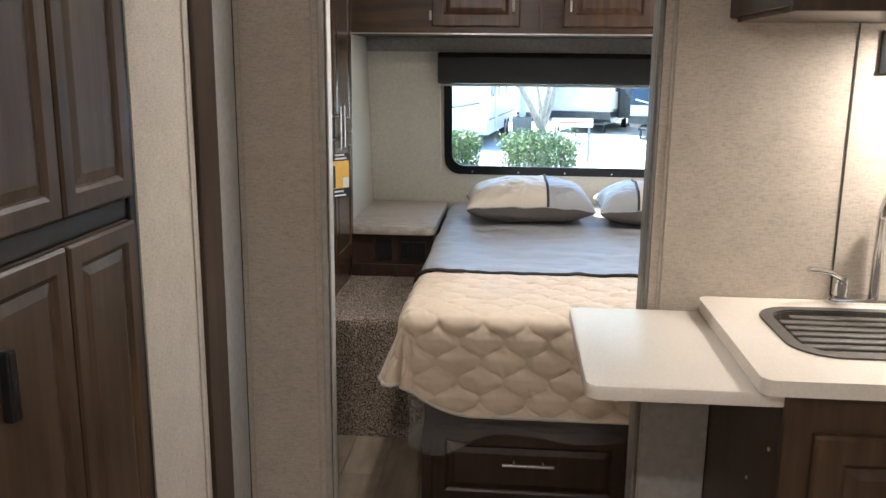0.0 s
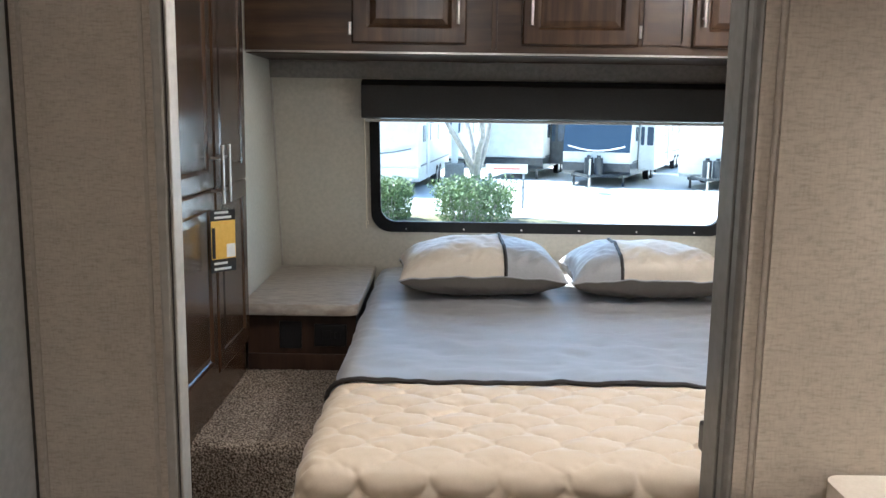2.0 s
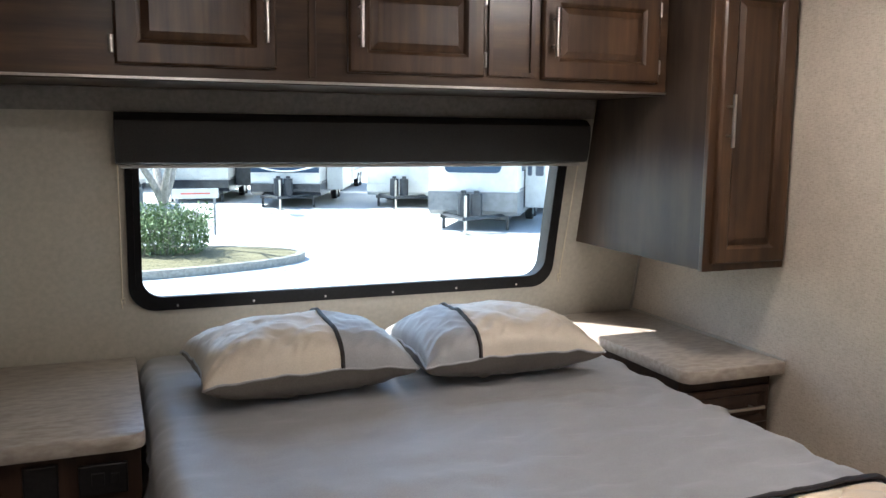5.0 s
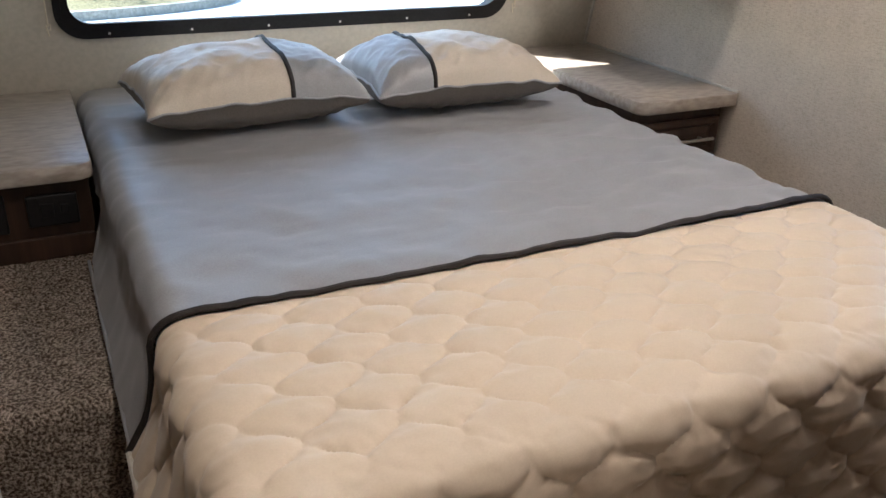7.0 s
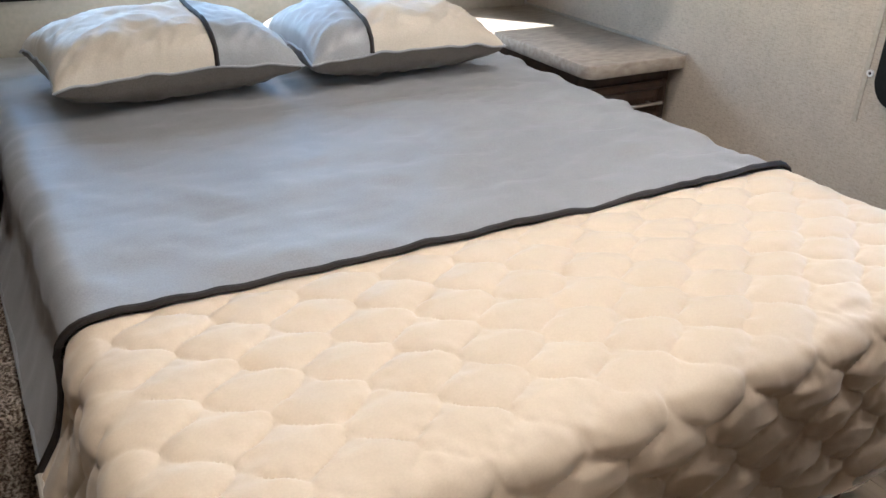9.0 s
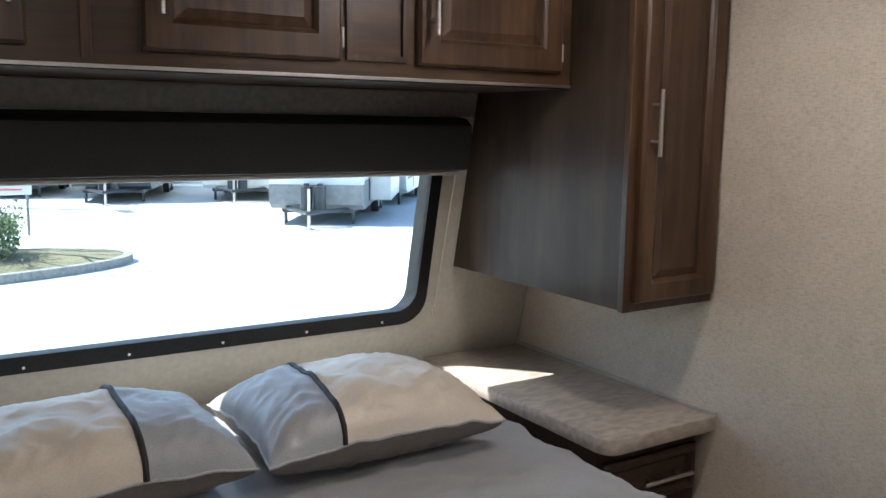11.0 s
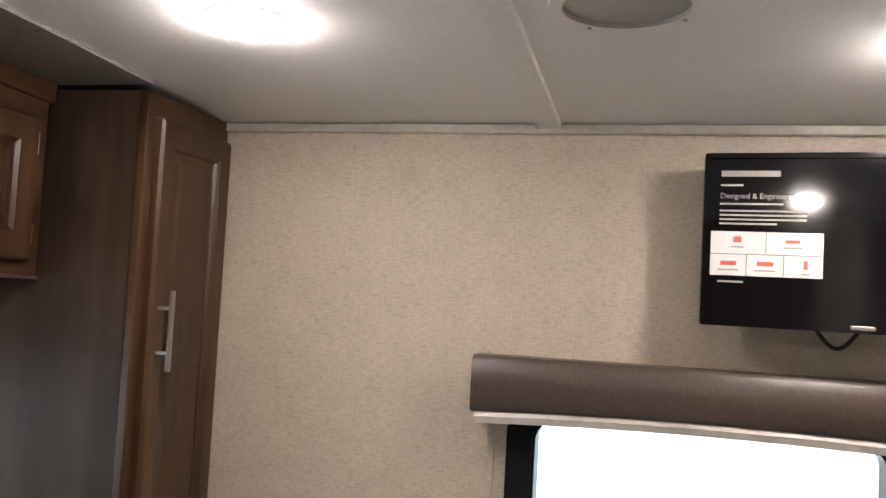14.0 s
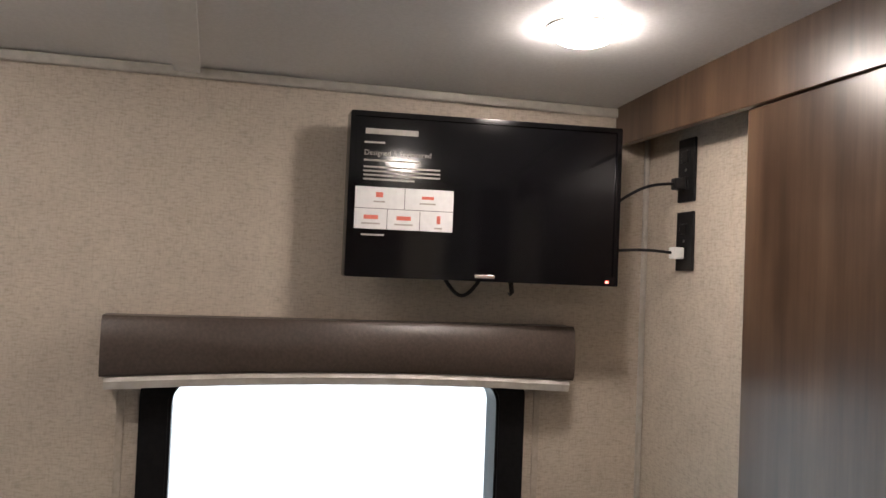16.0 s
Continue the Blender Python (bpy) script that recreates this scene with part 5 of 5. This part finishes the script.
def pantry():
    x, y0, y1 = -0.368, 1.08, 2.025
    ob = thing("refrigerator", (-0.6, 1.5, 0.0), "refrigerator behind dark wooden raised-panel doors", "refrigerator")
    part("body", box(OUT_L + 0.01, x - 0.02, y0, y1, 0.0, CEIL_Z - 0.003), WOOD_DARK, ob)
    part("face_frame", box(x - 0.0195, x - 0.002, y0, y1 - 0.002, 0.0, CEIL_Z - 0.003, 0.003), WOOD_DARK, ob)
    bm = box(x - 0.0018, x + 0.012, y1 - 0.03, y1, 0.0, CEIL_Z - 0.003, 0.003)
    part("black_edge", bm, BLACK, ob, "black metal edge strip")
    for zb, zt in ((0.12, 1.16), (1.207, 1.90)):
        fr = part("door", box(x - 0.0015, x + 0.008, y0 + 0.02, y1 - 0.035, zb, zt, 0.003), PANTRY, ob, "wooden refrigerator door")
        m = 1.71
        part("panel", panel_door(m + 0.004, y1 - 0.036, zb + 0.002, zt - 0.002, "x", x + 0.0085, 1, 0.016, 0.04), PANTRY, fr)
        part("panel", panel_door(y0 + 0.021, m - 0.004, zb + 0.002, zt - 0.002, "x", x + 0.0085, 1, 0.016, 0.04), PANTRY, fr)
    part("gap_strip", box(x - 0.001, x + 0.005, y0 + 0.02, y1 - 0.035, 1.163, 1.204, 0.002), BLACK, ob, "black gap strip between the doors")
    part("door_handle", box(x + 0.0250, x + 0.045, 1.47, 1.495, 0.92, 1.04, 0.004), BLACK, ob, "black recessed handle")


pantry()


def wall_button():
    x, y, z = SIDE_X, BUTTON_Y, BUTTON_Z
    ob = thing("wall_button", (x - 0.004, y, z - 0.012), "small round white stud on the side wall", "stud")
    c = lambda r: [(y + r * math.cos(i * 0.3927), z + r * math.sin(i * 0.3927)) for i in range(16)]
    part("stud_ring", ring(c(0.009), c(0.004), "x", x - 0.006, x - 0.0005), WHITE, ob, "white ring")
    part("stud_centre", slab(c(0.0038), "x", x - 0.005, x - 0.0007), BLACK, ob, "black centre")


wall_button()

# ---- outdoors ----
G = -1.04
structure("ground", slab([(-900, -900), (900, -900), (900, 900), (-900, 900)], "z", G - 0.5, G), ASPHALT, "bright sunlit concrete car park")


def wheel(x, y, r, parent):
    w = part("wheel", tube([(x - 0.1, y, G + r), (x + 0.1, y, G + r)], r, 24), TYRE, parent, "black tyre", True)
    bm = tube([(x - 0.112, y, G + r), (x + 0.112, y, G + r)], r * 0.58, 18)
    tube([(x - 0.12, y, G + r), (x + 0.12, y, G + r)], r * 0.2, 12, bm)
    part("rim", bm, METAL, w, "pale metal rim", True)


def trailer(cx, y0, width, length, label, nose=0.5, front_mat=None, skirt=None, cap_window=True, tongue=True, top=3.25, stripe=False, slide=None, skew_by=0.2):
    """A travel trailer that points at the window: raked nose, skirt, windows, wheels, tongue with gas bottles."""
    ob = thing("travel_trailer", (cx, y0, G), label, "trailer", "parked trailers")
    x0, x1 = cx - width / 2, cx + width / 2
    zb, zt = G + 0.42, G + top
    prof = [(y0 + 0.25, zb), (y0 + 0.06, zb + 0.12), (y0, zb + 0.75), (y0 + nose * 0.35, zt - 0.9), (y0 + nose, zt - 0.12), (y0 + nose + 0.25, zt), (y0 + length - 0.2, zt), (y0 + length, zt - 0.25), (y0 + length, zb)]
    part("body", slab(prof, "x", x0, x1, 0.04), GEL, ob, "white trailer shell", True)
    sk = skirt or GEL
    hs = 0.62 if sk is TRAILER_GREY else 0.40
    part("skirt", slab([(y0 + 0.235, zb - 0.012), (y0 + 0.03, zb + 0.12), (y0 - 0.018, zb + hs), (y0 + length + 0.01, zb + hs), (y0 + length + 0.01, zb - 0.012)], "x", x0 - 0.008, x1 + 0.008), sk, ob, "grey lower skirt")
    part("underframe", box(x0 + 0.25, x1 - 0.25, y0 + 0.3, y0 + length - 0.4, G + 0.3, zb - 0.013), TRAILER_DARK, ob)
    z_a, z_b = zb + 0.78, zt - 0.62
    ya = lambda z: y0 + nose * 0.35 * (z - zb - 0.75) / max(0.1, zt - 0.9 - zb - 0.75)
    if front_mat:
        bm = bmesh.new()
        q = [(x0 + 0.02, z_a), (x1 - 0.02, z_a), (x1 - 0.02, z_b), (x0 + 0.02, z_b)]
        vs = [bm.verts.new((x, ya(z) - d, z)) for d in (0.05, 0.012) for x, z in q]
        for f in ((0, 1, 2, 3), (7, 6, 5, 4), (0, 4, 5, 1), (1, 5, 6, 2), (2, 6, 7, 3), (3, 7, 4, 0)):
            bm.faces.new([vs[i] for i in f])
        part("front_cap", bm, front_mat, ob, "dark front cap")
    if cap_window:
        pts = rounded(cx - 0.75, cx + 0.75, zb + 1.12, zb + 1.75, 0.14, 5)
        bm = bmesh.new()
        A = [bm.verts.new((x, ya(z) - 0.075, z)) for x, z in pts]
        B = [bm.verts.new((x, ya(z) - 0.02, z)) for x, z in pts]
        bm.faces.new(A)
        n = len(pts)
        for i in range(n):
            bm.faces.new((A[i], A[(i + 1) % n], B[(i + 1) % n], B[i]))
        part("front_window", bm, TINT, ob, "dark tinted front window")
    if stripe:
        pts = [(cx - width * 0.42 + width * 0.84 * i / 14, zb + 0.98 - 0.16 * math.sin(math.pi * i / 14)) for i in range(15)]
        part("stripe", tube([(x, ya(max(z, zb + 0.75)) - 0.06, z) for x, z in pts], 0.025, 6), WHITE if front_mat else TRAILER_GREY, ob, "curved stripe", True)
    for side, xs in ((-1, x0), (1, x1)):
        for k, (a, w, h) in enumerate(((0.9, 0.55, 0.5), (2.6, 0.9, 0.55), (4.6, 0.7, 0.5))):
            if a + w < length - 0.4:
                bm = slab(rounded(y0 + a, y0 + a + w, zb + 1.15, zb + 1.15 + h, 0.07, 4), "x", xs + side * 0.002, xs + side * 0.022)
                part("side_window", bm, TINT, ob, "tinted side window")
        part("door", slab(rounded(y0 + 1.75, y0 + 2.4, zb + 0.08, zb + 1.9, 0.08, 4), "x", xs + side * 0.010, xs + side * 0.028), GEL, ob, "white entry door")
        for yy in (y0 + length * 0.55, y0 + length * 0.55 + 0.85):
            wheel(xs - side * 0.08, yy, 0.34, ob)
    if slide:
        room = part("slide_room", box(x1 + 0.03, x1 + 0.6, y0 + 1.5, y0 + 4.2, zb + 0.12, zt - 0.5, 0.03), slide, ob, "slide-out room beside the shell")
        for xa, xb in ((x1 + 0.10, x1 + 0.22), (x1 + 0.32, x1 + 0.54)):
            pane = slab(rounded(xa, xb, zb + 1.0, zb + 1.65, 0.04, 4), "y", y0 + 1.478, y0 + 1.498)
            part("slide_window", pane, TINT, room, "small tinted window")
    for xs in (x0 + 0.2, x1 - 0.2):
        part("clearance_light", box(xs - 0.05, xs + 0.05, y0 + nose - 0.02, y0 + nose + 0.02, zt - 0.13, zt - 0.09, 0.005), YELLOW, ob, "small amber lamp")
    seam_z = zb + hs + 0.02
    part("rub_rail", box(x0 - 0.02, x1 + 0.02, y0 + 0.55, y0 + length - 0.3, seam_z, seam_z + 0.05, 0.01), TRAILER_DARK, ob, "dark rub rail along the sides")
    for xs in (x0 + 0.3, x1 - 0.3):
        part("stabiliser", box(xs - 0.04, xs + 0.04, y0 + 0.5, y0 + 0.58, G, zb - 0.012, 0.01), TRAILER_DARK, ob, "black stabiliser leg")
    if tongue:
        bm = tube([(x0 + 0.35, y0 + 0.3, G + 0.42), (cx, y0 - 1.1, G + 0.42)], 0.05, 8)
        tube([(x1 - 0.35, y0 + 0.3, G + 0.42), (cx, y0 - 1.1, G + 0.42)], 0.05, 8, bm)
        part("tongue", bm, TRAILER_DARK, ob, "black A-frame tongue")
        bm = tube([(cx, y0 - 0.95, G + 0.02), (cx, y0 - 0.95, G + 1.0)], 0.04, 10)
        disc(cx, y0 - 0.95, G, G + 0.03, 0.12, 16, bm)
        part("jack", bm, METAL, ob, "tongue jack", True)
        for dx in (-0.17, 0.17):
            bm = tube([(cx + dx, y0 - 0.35, G + 0.46), (cx + dx, y0 - 0.35, G + 1.02)], 0.15, 16)
            tube([(cx + dx, y0 - 0.35, G + 1.02), (cx + dx, y0 - 0.35, G + 1.1)], 0.07, 10, bm)
            part("gas_bottle", bm, TRAILER_DARK, ob, "covered gas bottle", True)
    ob.rotation_euler.z = -math.atan2(cx - 0.4, y0 - 1.5) - skew_by


trailer(8.9, 22.3, 2.35, 7.0, "white and grey travel trailer with a dark front window", 0.45, skirt=TRAILER_GREY, slide=GEL)
trailer(9.4, 29.6, 2.4, 6.5, "white travel trailer with a rounded nose", 0.9, cap_window=False, skirt=GEL)
trailer(5.6, 30.6, 2.35, 8.0, "travel trailer with a navy blue front cap and pale stripe", 0.6, front_mat=TINT, skirt=TRAILER_DARK, cap_window=False, stripe=True, slide=GEL)
trailer(2.9, 33.5, 2.4, 7.5, "white travel trailer with a dark slide-out room", 0.5, skirt=TRAILER_DARK, cap_window=False, slide=TRAILER_DARK, tongue=False)
trailer(8.6, 38.5, 2.4, 7.0, "white travel trailer parked further back", 0.5, cap_window=True, tongue=False)
trailer(12.6, 26.6, 2.4, 7.0, "white travel trailer with a grey skirt", 0.5, cap_window=True)
trailer(13.6, 35.0, 2.4, 7.0, "white travel trailer at the end of the row", 0.5, cap_window=True)
trailer(-1.7, 26.5, 2.6, 8.0, "large white trailer with a dark curved stripe", 0.5, cap_window=False, skirt=GEL, tongue=False, stripe=True)
trailer(-5.2, 28.5, 2.4, 8.0, "white travel trailer beside the large one", 0.5, cap_window=True)
trailer(0.3, 40.0, 2.4, 7.0, "white travel trailer in the back row", 0.5, cap_window=True, tongue=False)


def light_post():
    x, y = 0.72, 31.5
    ob = thing("light_post", (x, y, G), "white lamp post on a concrete base", "post")
    part("foundation", box(x - 0.35, x + 0.35, y - 0.35, y + 0.35, G, G + 0.7, 0.03), KERB, ob, "square concrete base")
    part("pole", box(x - 0.12, x + 0.12, y - 0.12, y + 0.12, G + 0.7, G + 8.0, 0.01), GEL, ob, "white square pole")
    part("lamp_head", box(x - 0.2, x + 0.2, y - 0.9, y + 0.1, G + 8.0, G + 8.15, 0.03), TRAILER_GREY, ob)


light_post()


def low_sign():
    x, y = 2.0, 23.4
    ob = thing("low_sign", (x, y, G), "low white sign board with a red line of print", "sign")
    part("board", box(x - 0.55, x + 0.55, y - 0.02, y + 0.02, G + 0.92, G + 1.16, 0.01), GEL, ob, "white board")
    part("print_bar", box(x - 0.35, x + 0.35, y - 0.026, y - 0.021, G + 1.02, G + 1.06), RED, ob, "red printed line")
    for dx in (-0.45, 0.45):
        part("leg", box(x + dx - 0.03, x + dx + 0.03, y - 0.019, y + 0.019, G, G + 0.919, 0.005), TRAILER_GREY, ob)


low_sign()


def traffic_island():
    cx, cy, rx, ry = -2.2, 18.9, 5.9, 2.0
    pts = [(cx + rx * math.cos(2 * math.pi * i / 72), cy + ry * math.sin(2 * math.pi * i / 72)) for i in range(72)]
    inn = [(cx + (rx - 0.16) * math.cos(2 * math.pi * i / 72), cy + (ry - 0.16) * math.sin(2 * math.pi * i / 72)) for i in range(72)]
    structure("kerb", ring(pts, inn, "z", G, G + 0.15), KERB, "pale concrete kerb round the planted island")
    bm = bmesh.new()
    rows = []
    for k in range(9):
        f = k / 8 * 0.999
        rows.append([bm.verts.new((cx + f * (rx - 0.161) * math.cos(2 * math.pi * i / 72), cy + f * (ry - 0.161) * math.sin(2 * math.pi * i / 72), G + 0.13 + 0.12 * (1 - f * f) + 0.02 * random.random())) for i in range(72)])
    for A, B in zip(rows[1:], rows[2:]):
        for i in range(72):
            bm.faces.new((A[i], A[(i + 1) % 72], B[(i + 1) % 72], B[i]))
    bm.faces.new(rows[1])
    bmesh.ops.delete(bm, geom=rows[0], context="VERTS")
    structure("ground_island_mulch", bm, SOIL, "dry mulch and thin grass on the island")


traffic_island()


def leaves(bm, centre, n, spread, size):
    for _ in range(n):
        d = Vector([random.uniform(-1, 1) for _ in range(3)])
        d *= (random.random() ** 0.25) / max(0.3, (abs(d.x) ** 4 + abs(d.y) ** 4 + abs(d.z) ** 4) ** 0.25)
        c = centre + Vector((d.x * spread[0], d.y * spread[1], d.z * spread[2]))
        m = Euler((random.uniform(-1.2, 1.2), random.uniform(-1.2, 1.2), random.uniform(0, 6.28))).to_matrix()
        s = size * random.uniform(0.6, 1.3)
        vs = [bm.verts.new(c + m @ Vector(p)) for p in ((-0.5 * s, 0, 0), (0, -0.22 * s, 0.06 * s), (0.5 * s, 0, 0), (0, 0.22 * s, 0.06 * s))]
        bm.faces.new(vs)


def shrub(x, y, w, h, label):
    ob = thing("shrub", (x, y, G + 0.16), label, "shrub", "clipped shrubs on the island")
    stems = bmesh.new()
    foliage = bmesh.new()
    for k in range(26):
        a, r = random.uniform(0, 6.28), random.random() ** 0.5
        tip = Vector((x + w * 0.42 * r * math.cos(a), y + w * 0.34 * r * math.sin(a), G + 0.2 + h * random.uniform(0.45, 0.92)))
        tube([(x + 0.25 * w * r * math.cos(a), y + 0.2 * w * r * math.sin(a), G + 0.15), tip], 0.012, 5, stems)
        leaves(foliage, tip - Vector((0, 0, 0.1 * h)), 140, (0.2 * w, 0.17 * w, 0.22 * h), 0.075)
    leaves(foliage, Vector((x, y, G + 0.2 + 0.42 * h)), 3200, (0.47 * w, 0.38 * w, 0.43 * h), 0.08)
    part("stems", stems, BARK, ob, "thin woody stems")
    part("crown", foliage, LEAF, ob, "dense small green leaves")


shrub(1.0, 19.0, 1.75, 0.95, "dense clipped green shrub at the island's end")
shrub(-0.85, 18.9, 1.2, 0.95, "smaller clipped green shrub")
shrub(-3.6, 19.0, 1.6, 0.95, "clipped green shrub further along the island")


def tree(x, y):
    ob = thing("tree", (x, y, G + 0.14), "young pale-barked tree, forked low, thinly leafed", "tree")
    bm = bmesh.new()

    def limb(p, way, length, r, depth, out):
        pts = [Vector(p)]
        for k in range(6):
            way = (way + Vector((random.gauss(0, 0.09), random.gauss(0, 0.09), 0.05))).normalized()
            pts.append(pts[-1] + way * length / 6)
        n = 10 if depth < 2 else 6
        rings = []
        for i, q in enumerate(pts):
            rr = r * (1 - 0.55 * i / 6)
            side = way.cross(Vector((0.3, 0.9, 0.1))).normalized()
            up = side.cross(way)
            rings.append([out.verts.new(q + rr * (math.cos(6.2832 * j / n) * side + math.sin(6.2832 * j / n) * up)) for j in range(n)])
        for A, B in zip(rings, rings[1:]):
            for j in range(n):
                out.faces.new((A[j], A[(j + 1) % n], B[(j + 1) % n], B[j]))
        return pts[-1], way, r * 0.45

    trunk = bmesh.new()
    top, way, _ = limb((x, y, G + 0.1), Vector((0, 0, 1)), 1.05, 0.15, 0, trunk)
    part("trunk", trunk, BARK, ob, "pale smooth trunk", True)
    crown = bmesh.new()
    for k in range(4):
        a = k * 1.57 + 0.5
        lb = bmesh.new()
        tip, w1, r1 = limb(top - Vector((0, 0, 0.1)), Vector((math.cos(a) * 0.5, math.sin(a) * 0.45, 1)).normalized(), 2.0, 0.085, 1, lb)
        for j in range(4):
            b = a + (j - 1.5) * 0.8
            t2, w2, r2 = limb(tip - w1 * 0.15 * j, Vector((math.cos(b) * 0.75, math.sin(b) * 0.75, 0.8)).normalized(), 1.5, 0.035, 2, lb)
            for i in range(4):
                c = b + (i - 1.5) * 0.9
                t3, w3, r3 = limb(t2 - w2 * 0.2 * i, Vector((math.cos(c), math.sin(c), 0.5)).normalized(), 0.9, 0.014, 2, lb)
                leaves(crown, t3, 26, (0.35, 0.35, 0.3), 0.08)
        part("limb", lb, BARK, ob, "", True)
    part("crown", crown, LEAF, ob, "sparse small leaves")


tree(1.22, 20.2)


# ---- floor planks ----
def planks():
    base = bpy.data.objects["floor_base"]
    data = {}
    w, l = 0.15, 0.92
    made = 0
    for i in range(-6, 14):
        off = (i * 0.37) % l
        for j in range(-3, 8):
            x0, y0 = i * w, j * l - off
            x1, y1 = x0 + w, y0 + l
            x0, x1, y0, y1 = max(x0, OUT_L), min(x1, SIDE_X - 0.002), max(y0, REAR), min(y1, STEP_Y - 0.002)
            if x1 - x0 < 0.02 or y1 - y0 < 0.02:
                continue
            key = (round(x1 - x0, 3), round(y1 - y0, 3))
            if key not in data:
                bm = box(-key[0] / 2 + 0.0008, key[0] / 2 - 0.0008, -key[1] / 2 + 0.0008, key[1] / 2 - 0.0008, -0.0055, 0.0, 0.0012, seg=1)
                me = bpy.data.meshes.new("plank")
                bm.to_mesh(me)
                bm.free()
                me.materials.append(PLANK)
                data[key] = me
            ob = new("plank", data[key])
            ob.location = Vector(((x0 + x1) / 2, (y0 + y1) / 2, 0.0)) - ORIGIN["floor_base"]
            ob.parent = base
            made += 1


planks()
